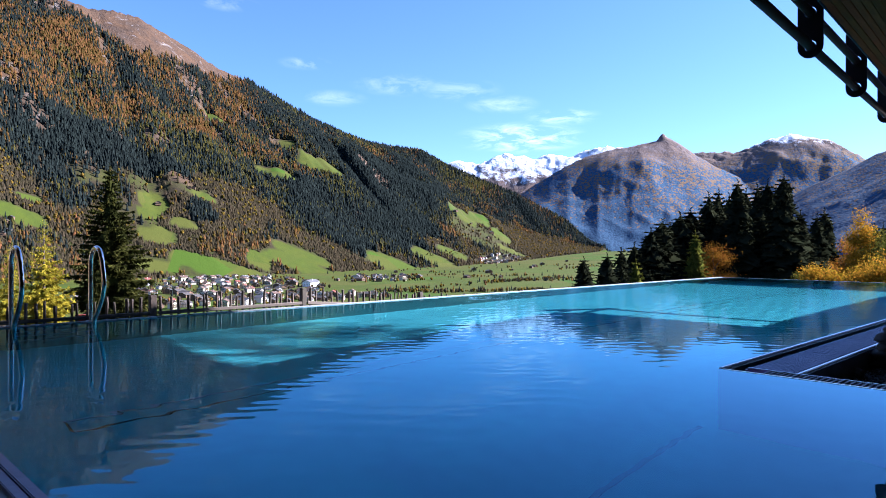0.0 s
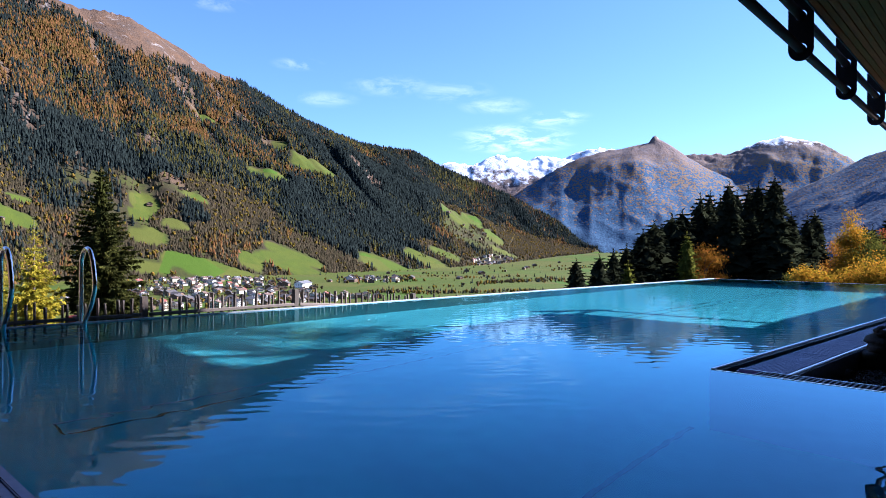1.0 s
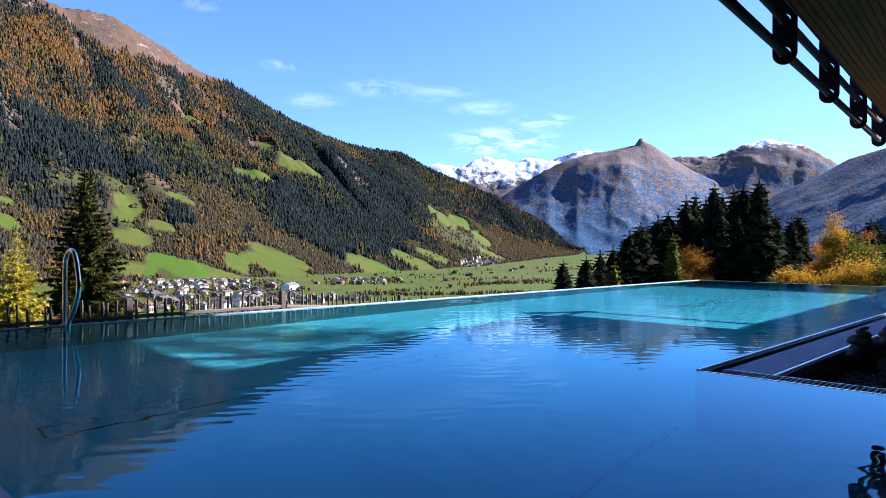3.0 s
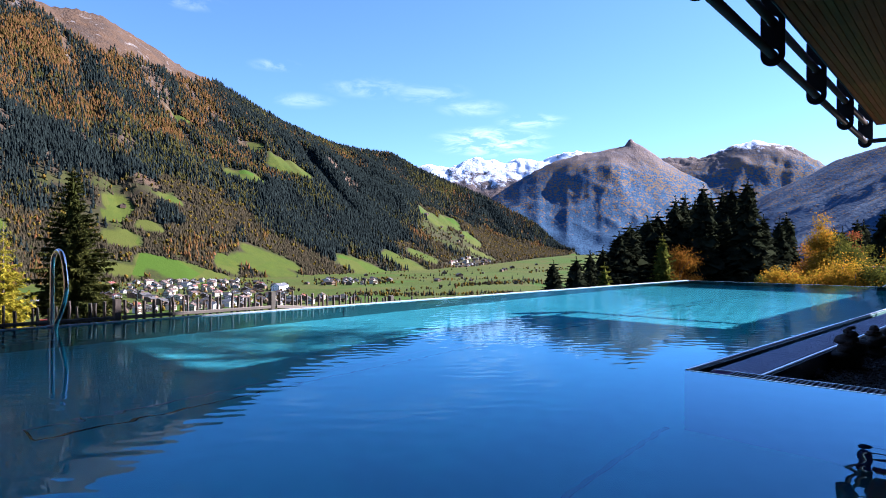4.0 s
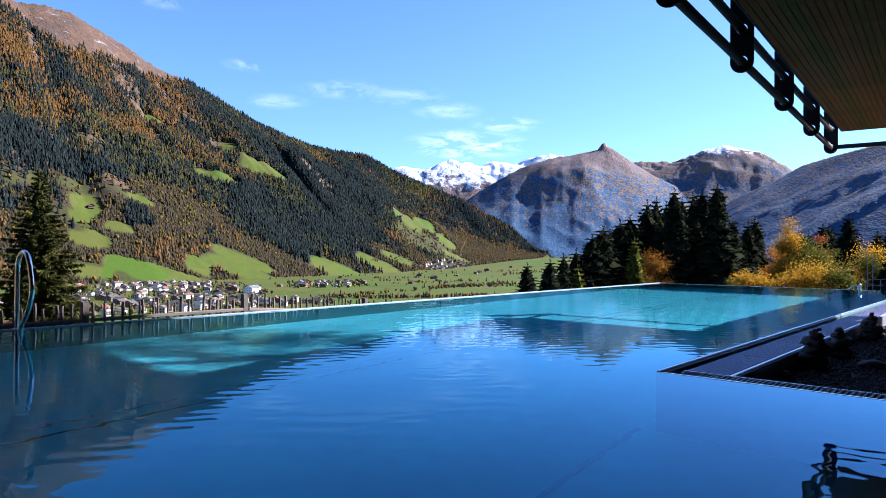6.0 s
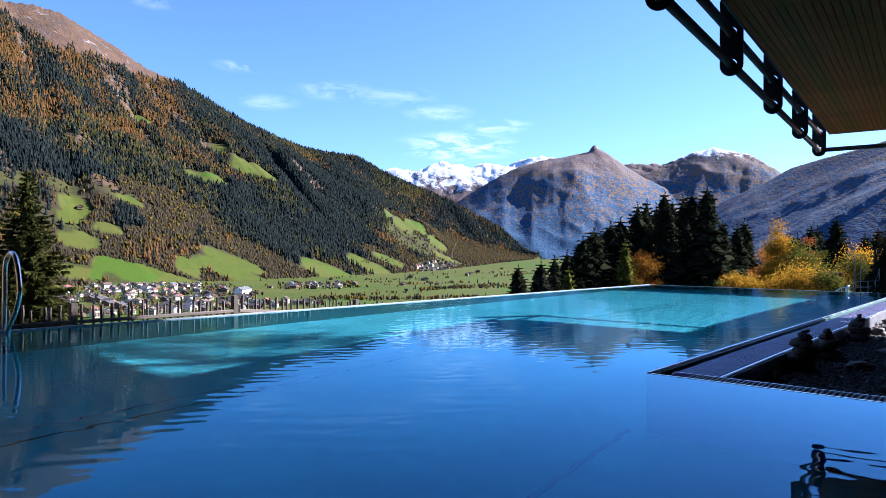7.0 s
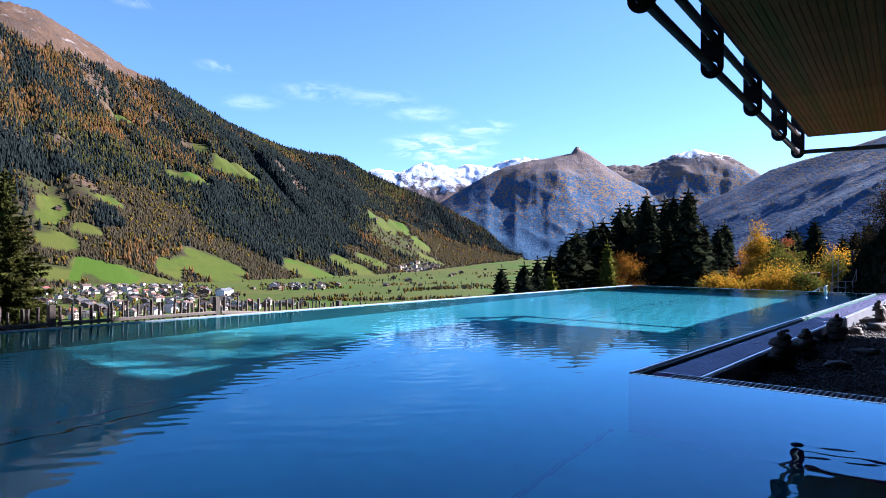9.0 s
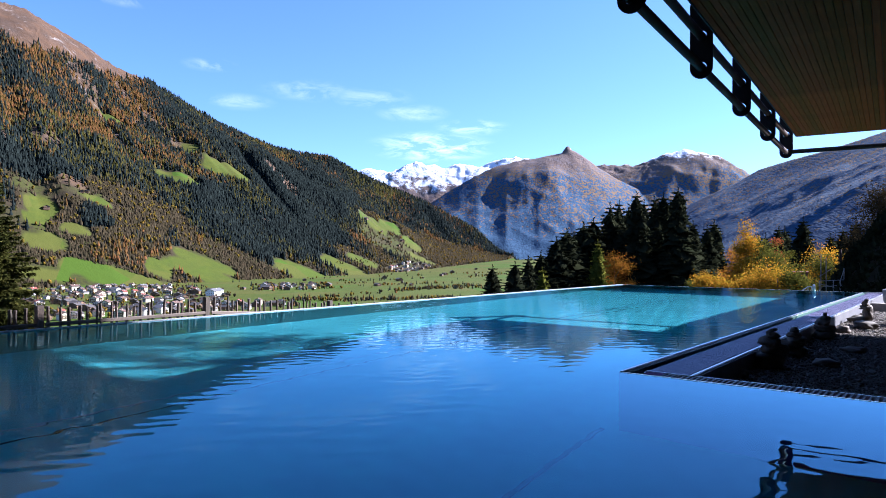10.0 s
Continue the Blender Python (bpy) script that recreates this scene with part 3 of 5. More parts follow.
CLEARINGS = [
    (-2097, 437, 32, 50, 78), (-2012, 457, 28, 31, 77), (-1977, 487, 31, 36, 76), (-1974, 667, 31, 22, 71), (-2001, 791, 36, 36, 68),
    (-2249, 1197, 24, 57, 62), (-2510, 627, 54, 49, 76), (-2514, 713, 66, 45, 74), (-1826, 787, 33, 33, 67), (-1818, 1388, 18, 40, 53)]
DARK_STANDS = [(-1778, 1358, 178, 120, 53), (-1749, 1192, 106, 110, 56), (-1872, 1601, 150, 120, 49), (-1655, 1224, 103, 60, 54),
               (-1690, 777, 47, 40, 65), (-1960, 560, 120, 60, 74), (-1900, 700, 110, 45, 70), (-2050, 1800, 170, 150, 47)]
LARCH_STANDS = [(-2157, 787, 106, 39, 70), (-2023, 505, 44, 41, 76), (-2327, 660, 111, 110, 74), (-2330, 552, 90, 110, 77),
                (-2108, 954, 77, 86, 66), (-1950, 481, 59, 22, 76), (-2212, 972, 61, 40, 66), (-1950, 1290, 60, 26, 56)]
BARE_STANDS = [(-1574, 744, 117, 60, 65), (-1715, 897, 73, 83, 62), (-1708, 726, 39, 41, 67), (-1597, 822, 90, 55, 63),
               (-1726, 1629, 50, 60, 47), (-1883, 2097, 141, 110, 42), (-1640, 520, 80, 60, 72), (-1560, 1130, 150, 30, 56)]


def ground_z(x, y):
    return float(land(np.array([x]), np.array([y]))[0])


def in_ovals(ovals, x, y, soft=0.25):
    f = np.zeros(np.shape(x))
    w = 0.22 * fbm(x, y, 45, 3, 61)
    for cx, cy, a, b, turn in ovals:
        c, s = math.cos(radians(turn)), math.sin(radians(turn))
        u, v = ((x - cx) * c + (y - cy) * s) / a, (-(x - cx) * s + (y - cy) * c) / b
        d = (np.abs(u) ** 3 + np.abs(v) ** 3) ** (1 / 3) + w
        f = np.maximum(f, 1 - smooth(1 - soft, 1 + soft, d))
    return f


def pasture(x, y, tt):
    """Where the lower slope is open, dull grazing land."""
    return np.maximum(in_ovals(GRAZING, x, y, 0.35), 0.75 * smooth(0.20, 0.06, tt + 0.12 * fbm(x, y, 300, 3, 91)))


def scars(x, y, tt):
    """Bare strips of scree and brown grass that run down through the upper woods."""
    f = fbm(0.42 * x + 0.1 * y, y - 0.12 * x, 120, 4, 97)
    return 0.85 * smooth(0.36, 0.42, f) * smooth(0.30, 0.42, tt) * smooth(2150, 1850, y)


def cover(x, y):
    z, kind, tt, fd, cd = land(x, y, True)
    meadow = np.where(kind == 0, smooth(60, 110, np.hypot(x, y)), 0.0)
    slope_meadow = in_ovals(MEADOWS, x, y)
    meadow = np.maximum(meadow, np.where(kind == 1, slope_meadow, 0))
    low = np.where(kind == 1, pasture(x, y, tt), 0.0)
    meadow = np.maximum(meadow, 0.60 * low)
    heath = np.where(kind == 1, smooth(585, 665, z - 150 * smooth(950, 560, y) + 120 * fbm(0.6 * x, y, 150, 4, 71)), 0)
    heath = np.maximum(heath, np.where(kind == 1, scars(x, y, tt), 0))
    heath = np.where((kind == 3) | (kind == 4), smooth(470, 640, z + 90 * fbm(x, y, 200, 3, 73)), heath)
    heath = np.where(kind == 5, 1.0, heath)
    heath = np.maximum(heath, 0.8 * in_ovals(CLEARINGS, x, y))
    snow = np.where(kind == 5, 0.30 + 0.30 * smooth(360, 600, z), 0.0)
    snow = np.where(kind == 4, 0.05 + 0.50 * smooth(540, 690, z), snow)
    snow = np.where(kind == 3, 0.46 * smooth(600, 700, z), snow)
    return z, kind, tt, meadow, heath, snow, cd


def build_ground():
    az = np.concatenate([np.arange(-92, 8, 0.175), np.arange(8, 268, 4.0)])
    rad = np.concatenate([[0.0, 6.0, 10.0], np.geomspace(14, 1000, 105), np.linspace(1012, 4960, 225)])
    a, r = np.meshgrid(np.radians(az), rad, indexing="ij")
    x, y = r * np.sin(a), r * np.cos(a)
    z, kind, tt, meadow, heath, snow, cd = cover(x, y)
    n, k = x.shape
    idx = np.arange(n * k).reshape(n, k)
    nxt = np.roll(idx, -1, axis=0)
    faces = np.stack([idx[:, :-1], idx[:, 1:], nxt[:, 1:], nxt[:, :-1]], -1).reshape(-1, 4)
    faces = faces[:, ::-1]
    ob = mesh_object("ground", np.stack([x, y, z], -1).reshape(-1, 3), faces, LAND, smooth=True)
    col = np.zeros((n * k, 4), dtype=np.float32)
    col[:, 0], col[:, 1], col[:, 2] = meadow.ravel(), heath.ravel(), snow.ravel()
    # alpha near 0 picks the haze-tinted colours of the far slopes
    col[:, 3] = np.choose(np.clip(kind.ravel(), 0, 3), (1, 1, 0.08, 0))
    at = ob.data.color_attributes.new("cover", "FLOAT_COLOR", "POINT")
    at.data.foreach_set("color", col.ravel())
    tagged(ob, "green valley floor with forested and snowy mountain slopes", "ground", kind="structure")
    return ob


build_ground()

# ---------------------------------------------------------------- far woods
rng = np.random.default_rng(7)


def conifer_template(seed, tiers=2, sides=5, wide=0.2, ragged=0.3):
    """A far conifer one metre high: stacked ragged skirts."""
    g = np.random.default_rng(seed)
    V, F = [], []
    for k in range(tiers):
        low, top = k / tiers * 0.86 + 0.04, min(1.0, (k + 1) / tiers * 0.86 + 0.26)
        rad = wide * (1 - 0.86 * k / tiers)
        c = len(V)
        V.append((g.normal(0, 0.006), g.normal(0, 0.006), top))
        for s in range(sides):
            ang = 2 * math.pi * (s + 0.5 * k) / sides + g.normal(0, 0.15)
            rr = rad * (1 + g.uniform(-ragged, ragged))
            V.append((rr * math.cos(ang), rr * math.sin(ang), low + g.uniform(-0.04, 0.04)))
        F += [(c, c + 1 + s, c + 1 + (s + 1) % sides) for s in range(sides)]
    return np.array(V), np.array(F)


def crown_template(seed, wide=0.34, lumps=3):
    """A far round-crowned tree one metre high: three uneven lumps."""
    g = np.random.default_rng(seed)
    V, F = [], []
    for cx, cy, cz, rad in ((0, 0, 0.45, wide), (0.12, 0.08, 0.68, wide * 0.72), (-0.12, -0.06, 0.62, wide * 0.66))[:lumps]:
        c = len(V)
        V.append((cx, cy, cz + rad * 1.0))
        for s in range(5):
            ang = 2 * math.pi * s / 5 + g.uniform(-0.3, 0.3)
            rr = rad * g.uniform(0.75, 1.1)
            V.append((cx + rr * math.cos(ang), cy + rr * math.sin(ang), cz + rad * g.uniform(-0.35, 0.35)))
        V.append((cx, cy, cz - rad * 1.1))
        for s in range(5):
            F += [(c, c + 1 + s, c + 1 + (s + 1) % 5), (c + 6, c + 1 + (s + 1) % 5, c + 1 + s)]
    return np.array(V), np.array(F)


def plant(name, spots, heights, templates, mat, label):
    """All trees of one kind in a wood, joined."""
    V, F, at = [], [], 0
    pick = rng.integers(0, len(templates), len(spots))
    for k, (tv, tf) in enumerate(templates):
        p, h = spots[pick == k], heights[pick == k]
        if not len(p):
            continue
        turn = rng.uniform(0, 2 * math.pi, len(p))
        wid = h * rng.uniform(0.8, 1.2, len(p))
        c, s = np.cos(turn)[:, None], np.sin(turn)[:, None]
        vx = (tv[None, :, 0] * c - tv[None, :, 1] * s) * wid[:, None] + p[:, 0:1]
        vy = (tv[None, :, 0] * s + tv[None, :, 1] * c) * wid[:, None] + p[:, 1:2]
        vz = tv[None, :, 2] * h[:, None] + p[:, 2:3]
        V.append(np.stack([vx, vy, vz], -1).reshape(-1, 3))
        F.append((tf[None] + (at + np.arange(len(p)) * len(tv))[:, None, None]).reshape(-1, 3))
        at += len(p) * len(tv)
    ob = mesh_object(name, np.concatenate(V), np.concatenate(F), mat)
    return tagged(ob, label, "woods", kind="stuff")


def scatter(n, az0, az1, r0, r1):
    a = np.radians(rng.uniform(az0, az1, n))
    r = np.sqrt(rng.uniform(r0 ** 2, r1 ** 2, n))
    return r * np.sin(a), r * np.cos(a)


def build_woods():
    CON = [conifer_template(k) for k in range(5)]
    LAR = [conifer_template(20 + k, 2, 5, 0.25, 0.4) for k in range(4)]
    RND = [crown_template(40 + k) for k in range(4)]
    LOW = [conifer_template(70 + k, 1, 5, 0.25, 0.5) for k in range(5)]
    THIN = [conifer_template(80 + k, 1, 4, 0.34, 0.5) for k in range(4)]
    x, y = scatter(270000, -80.5, -28, 1350, 3450)
    z, kind, tt, meadow, heath, snow, cd = cover(x, y)
    side = rng.uniform(0, 1, len(x))
    on = (kind == 1) & (in_ovals(MEADOWS, x, y) < 0.30 + 0.2 * side) & (side > heath * 1.02) & (in_ovals(VILLAGES, x, y) < 0.25 + 0.5 * side)
    far_side = along(LEFT_CREST, x, y)
    on &= ~((far_side[2] > 0) & (far_side[0] > 60))
    dark, gold, brown = in_ovals(DARK_STANDS, x, y, 0.4), in_ovals(LARCH_STANDS, x, y, 0.6), in_ovals(BARE_STANDS, x, y, 0.4)
    # grazing land keeps hedges and single trees
    open_land = np.where(dark > 0.4, 0, pasture(x, y, tt))
    hedge = smooth(0.05, 0.0, np.abs(fbm(x, y, 120, 2, 95)))
    on &= rng.uniform(0, 1, len(x)) > open_land * (0.94 - 0.5 * hedge)
    on &= rng.uniform(0, 1, len(x)) > 0.2 * smooth(0.0, 0.5, fbm(x, y, 60, 3, 98)) + 0.42 * gully(x, y) * smooth(0.25, 0.5, tt) * (1 - dark)
    x, y, z, tt, cd, dark, gold, brown = (a[on] for a in (x, y, z, tt, cd, dark, gold, brown))
    chance = rng.uniform(-1, 1, len(x))
    hue = 1.1 * fbm(x, y, 300, 3, 111) + 0.9 * fbm(x, y, 75, 2, 113) + 0.75 * chance + 0.75 * gold - 1.2 * dark
    larch = hue > 0.84 - 0.70 * smooth(0.30, 0.80, tt) + 0.5 * smooth(1250, 1700, y)
    low = fbm(x, y, 150, 3, 121) + 0.30 * rng.uniform(-1, 1, len(x)) + 0.75 * brown - 1.2 * dark + 0.8 * smooth(1850, 2050, y) * smooth(0.7, 0.4, tt)
    bare = (~larch) & (low > -0.22 + 1.0 * smooth(0.22, 0.66, tt))
    yellow = bare & (rng.uniform(0, 1, len(x)) < 0.09)
    bare &= ~yellow
    spruce = ~(larch | bare | yellow)
    olive = spruce & (fbm(x, y, 190, 3, 117) + 0.55 * rng.uniform(-1, 1, len(x)) - 0.6 * dark + 0.15 * smooth(1200, 1500, y) > 0.34)
    spruce &= ~olive
    P = np.stack([x, y, z - 1.0], -1)

    def some(mask, lo, hi):
        return P[mask], rng.uniform(lo, hi, mask.sum())
    plant("spruce_wood", *some(spruce, 15, 27), CON, FAR_SPRUCE, "dense dark green spruce forest on the mountain slope")
    plant("larch_wood", *some(larch, 13, 23), LAR, FAR_LARCH, "orange autumn larches among the spruces on the slope")
    plant("larch_wood", *some(olive, 12, 21), LAR, FAR_OLIVE, "olive-yellow larches between the spruces on the slope")
    plant("bare_wood", *some(bare, 8, 15), LOW, FAR_BARE, "brown half-bare deciduous trees on the lower slope")
    bx, by = scatter(90000, -80, -38, 1400, 2300)
    bz, kind, tt, meadow, heath, snow, cd = cover(bx, by)
    thick = in_ovals(BARE_STANDS, bx, by, 0.4) + 0.8 * smooth(0.45, 0.15, tt) - 1.5 * in_ovals(DARK_STANDS, bx, by, 0.4) - 2.0 * in_ovals(MEADOWS + VILLAGES, bx, by) - 0.85 * in_ovals(GRAZING, bx, by)
    on = (kind == 1) & (thick + 0.5 * fbm(bx, by, 110, 3, 123) > 0.25 + 0.6 * rng.uniform(0, 1, len(bx)))
    thin = np.stack([bx, by, bz - 0.5], -1)[on]
    plant("bare_wood", thin, rng.uniform(4, 9, len(thin)), THIN, FAR_BARE, "brown leafless thicket on the lower slope")
    plant("yellow_wood", *some(yellow, 8, 15), RND, FAR_YELLOW, "yellow autumn trees on the lower slope")
    # trees along the river and between the fields and houses
    x, y = scatter(26000, -86, -28, 420, 2900)
    z, kind, tt, meadow, heath, snow, cd = cover(x, y)
    r = np.hypot(x, y)
    belt = np.abs(fbm(x, y, 420, 2, 151)) < 0.035
    village = in_ovals(VILLAGES, x, y) > 0.4
    on = (kind == 0) & (z < -50) & ((belt & (rng.uniform(0, 1, len(x)) < 0.06)) | (village & (rng.uniform(0, 1, len(x)) < 0.26))
                                    | ((r < 1250) & (fbm(x, y, 110, 3, 153) > 0.50) & (rng.uniform(0, 1, len(x)) < 0.5)))
    x, y, z = x[on], y[on], z[on]
    # rows of autumn trees along the stream, the lanes and the field edges
    for ax, ay, bx, by, count in ROWS:
        u = rng.uniform(0, 1, count)
        lx, ly = ax + (bx - ax) * u + rng.normal(0, 11, count), ay + (by - ay) * u + rng.normal(0, 11, count)
        x, y, z = np.append(x, lx), np.append(y, ly), np.append(z, land(lx, ly))
    sort = rng.uniform(0, 1, len(x))
    P = np.stack([x, y, z - 0.5], -1)
    plant("yellow_wood", *some(sort < 0.30, 4, 9), RND, FAR_YELLOW, "yellow autumn trees along the valley floor")
    plant("bare_wood", *some((sort >= 0.30) & (sort < 0.72), 4, 9), RND, FAR_BARE, "brown half-bare trees along the valley floor")
    plant("larch_wood", *some((sort >= 0.72) & (sort < 0.80), 6, 12), LAR, FAR_LARCH, "orange larches along the valley floor")
    plant("spruce_wood", *some(sort >= 0.80, 6, 12), CON, FAR_SPRUCE, "dark spruces scattered along the valley floor")


VILLAGES = [(-1120, 540, 410, 185, 147), (-1180, 960, 150, 90, 130), (-1628, 1895, 150, 30, 104), (-800, 480, 170, 60, 82)]
ROWS = [(-849, 701, -665, 906, 170), (-860, 690, -900, 1300, 120), (-1301, 1212, -1236, 1370, 22), (-1080, 1083, -1026, 1325, 40), (-1624, 1526, -1671, 1748, 40),
        (-913, 1012, -824, 1204, 90), (-1093, 932, -1066, 1002, 20), (-1177, 1631, -1204, 1891, 26), (-1400, 1500, -1300, 1900, 24), (-1250, 1100, -1150, 1200, 16)]
build_woods()

# ---------------------------------------------------------------- pool
X_A, X_C, Y_NEAR, Y_D, Y_B, X_END = -7.13, -1.78, 0.56, 4.14, 16.76, 5.0
DEPTH = 1.40


def build_pool():
    outline = [(X_A, Y_NEAR), (X_END, Y_NEAR), (X_END, Y_D), (X_C, Y_D), (X_C, Y_B), (X_A, Y_B)]
    basin = tagged(new("pool_basin"), "stainless steel infinity pool basin full of water", "pool", kind="structure")
    bm = bmesh.new()
    vs = [bm.verts.new((x, y, -DEPTH)) for x, y in outline]
    bm.faces.new(vs)
    g = bmesh.ops.extrude_face_region(bm, geom=bm.faces[:])
    bmesh.ops.translate(bm, vec=(0, 0, -0.2), verts=[v for v in g["geom"] if isinstance(v, bmesh.types.BMVert)])
    bmesh.ops.recalc_face_normals(bm, faces=bm.faces[:])
    part("pool_floor", bm, BASIN, basin).cycles.is_caustics_receiver = True
    t = 0.12
    walls = [(X_A - t, Y_NEAR - t, X_A, Y_B + t), (X_A, Y_B, X_C + 0.034, Y_B + t), (X_C, Y_D + 0.012, X_C + 0.034, Y_B),
             (X_C, Y_D, X_END + t, Y_D + 0.012), (X_END, Y_NEAR, X_END + t, Y_D), (X_A, Y_NEAR - t, X_END + t, Y_NEAR)]
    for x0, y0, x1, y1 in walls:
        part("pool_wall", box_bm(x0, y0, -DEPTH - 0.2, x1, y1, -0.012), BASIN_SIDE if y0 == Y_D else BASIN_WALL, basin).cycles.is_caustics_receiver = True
    # rims just above the water
    part("rim", box_bm(X_A - 0.035, Y_NEAR, -0.011, X_A + 0.006, Y_B + 0.05, 0.012, bevel=0.004), BRUSHED, basin, "bright steel overflow rim")
    part("rim", box_bm(X_A + 0.006, Y_B - 0.004, -0.011, X_C - 0.03, Y_B + 0.03, 0.001, bevel=0.001), STEEL, basin)
    part("rim", box_bm(X_C - 0.004, Y_D + 0.02, -0.011, X_C + 0.018, Y_B + 0.05, 0.006, bevel=0.003), STEEL, basin, "bright steel overflow lip")
    part("rim", box_bm(X_C + 0.03, Y_D - 0.006, -0.011, X_END, Y_D + 0.012, 0.002, bevel=0.001), POLISHED, basin)
    part("rim", box_bm(X_A, Y_NEAR - 0.03, -0.011, X_END, Y_NEAR + 0.006, 0.012, bevel=0.004), RIM_STEEL, basin)
    # long drain channel in the floor
    part("floor_channel", box_bm(-4.412, 1.25, -DEPTH, -4.400, Y_B - 0.6, -DEPTH + 0.006), DARK, basin)
    part("floor_channel", box_bm(-4.628, 1.25, -DEPTH, -4.604, Y_B - 0.6, -DEPTH + 0.006), PALE_STRIP, basin, "pale drain strip")
    part("floor_channel", box_bm(-4.604, 1.25, -DEPTH, -4.412, 1.262, -DEPTH + 0.006), DARK, basin)
    part("floor_line", box_bm(-1.90, 0.75, -DEPTH, -1.865, Y_D - 0.02, -DEPTH + 0.006), GRATE, basin)
    # weld seams of the steel sheets
    for y in (1.9, 3.8, 5.7, 6.87, 8.2, 9.59, 11.5, 13.4, 15.3):
        part("wall_seam", box_bm(X_A, y, -DEPTH, X_A + 0.004, y + 0.012, -0.012), GRATE, basin)
    # water: a finely rippled sheet
    gx = np.concatenate([np.linspace(X_A, X_C, 210), np.linspace(X_C, X_END, 130)[1:]])
    gy = np.concatenate([np.linspace(Y_NEAR, Y_D, 150), np.linspace(Y_D, Y_B, 400)[1:], np.linspace(Y_B, Y_B + 1.1, 14)[1:]])
    nx, ny = len(gx), len(gy)
    x, y = np.meshgrid(gx, gy, indexing="ij")
    z = 0.0010 * fbm(x, y, 1.1, 2, 303)
    g = np.random.default_rng(17)
    for k in range(24):
        way, wave = radians(-47 + g.normal(0, 24)), 0.088 * 1.042 ** k
        patch = np.clip(0.45 + 0.9 * fbm(x + 3.1 * k, y, 2.2, 2, 310 + k), 0, 1)
        calm = 1.0 + 0.5 * smooth(-5.2, -6.6, x) + 0.3 * smooth(2.5, 6.0, y + 0.4 * (X_C - x)) + 0.1 * smooth(6.5, 10.5, y) * (1 if k < 12 else 0.3)
        phase = (x * math.sin(way) + y * math.cos(way)) * 2 * math.pi / wave + 1.6 * fbm(x, y, 1.3, 1, 340 + k) + g.uniform(0, 6)
        z = z + 0.0034 * wave / (2 * math.pi) * patch * (calm + (0.7 if k < 10 else 0) * smooth(5.0, 3.5, y)) * np.sin(phase)
    z = z * smooth(0, 0.12, np.minimum(np.minimum(x - X_A, Y_B - y), y - Y_NEAR))
    # hidden lower margin behind the edges, added so refracted sunlight reaches the floor
    z = z - 0.06 * ((x > X_C + 1e-4) & (y > Y_D + 0.1)) - 0.09 * (y > Y_B + 1e-4)
    idx = np.arange(nx * ny).reshape(nx, ny)
    quads = np.stack([idx[:-1, :-1], idx[1:, :-1], idx[1:, 1:], idx[:-1, 1:]], -1)
    keep = (gx[1:, None] <= X_C + 1e-6) | (gy[None, 1:] <= Y_D + 1e-6) | ((gx[1:, None] < -1.38) & (gy[None, :-1] > Y_D + 0.2) & (gy[None, 1:] < Y_B - 0.03))
    verts, faces = np.stack([x, y, z], -1).reshape(-1, 3), quads[keep]
    water = mesh_object("water", verts, faces, WATER, smooth=True)
    water.cycles.is_caustics_caster = True
    tagged(water, "clear still pool water with faint ripples", "water", kind="structure")


build_pool()


def roof_frame():
    """The canopy stands turned by a few degrees against the pool."""
    return pose(-2.2533, 12.4634, 0, 0, 0, 4.3)


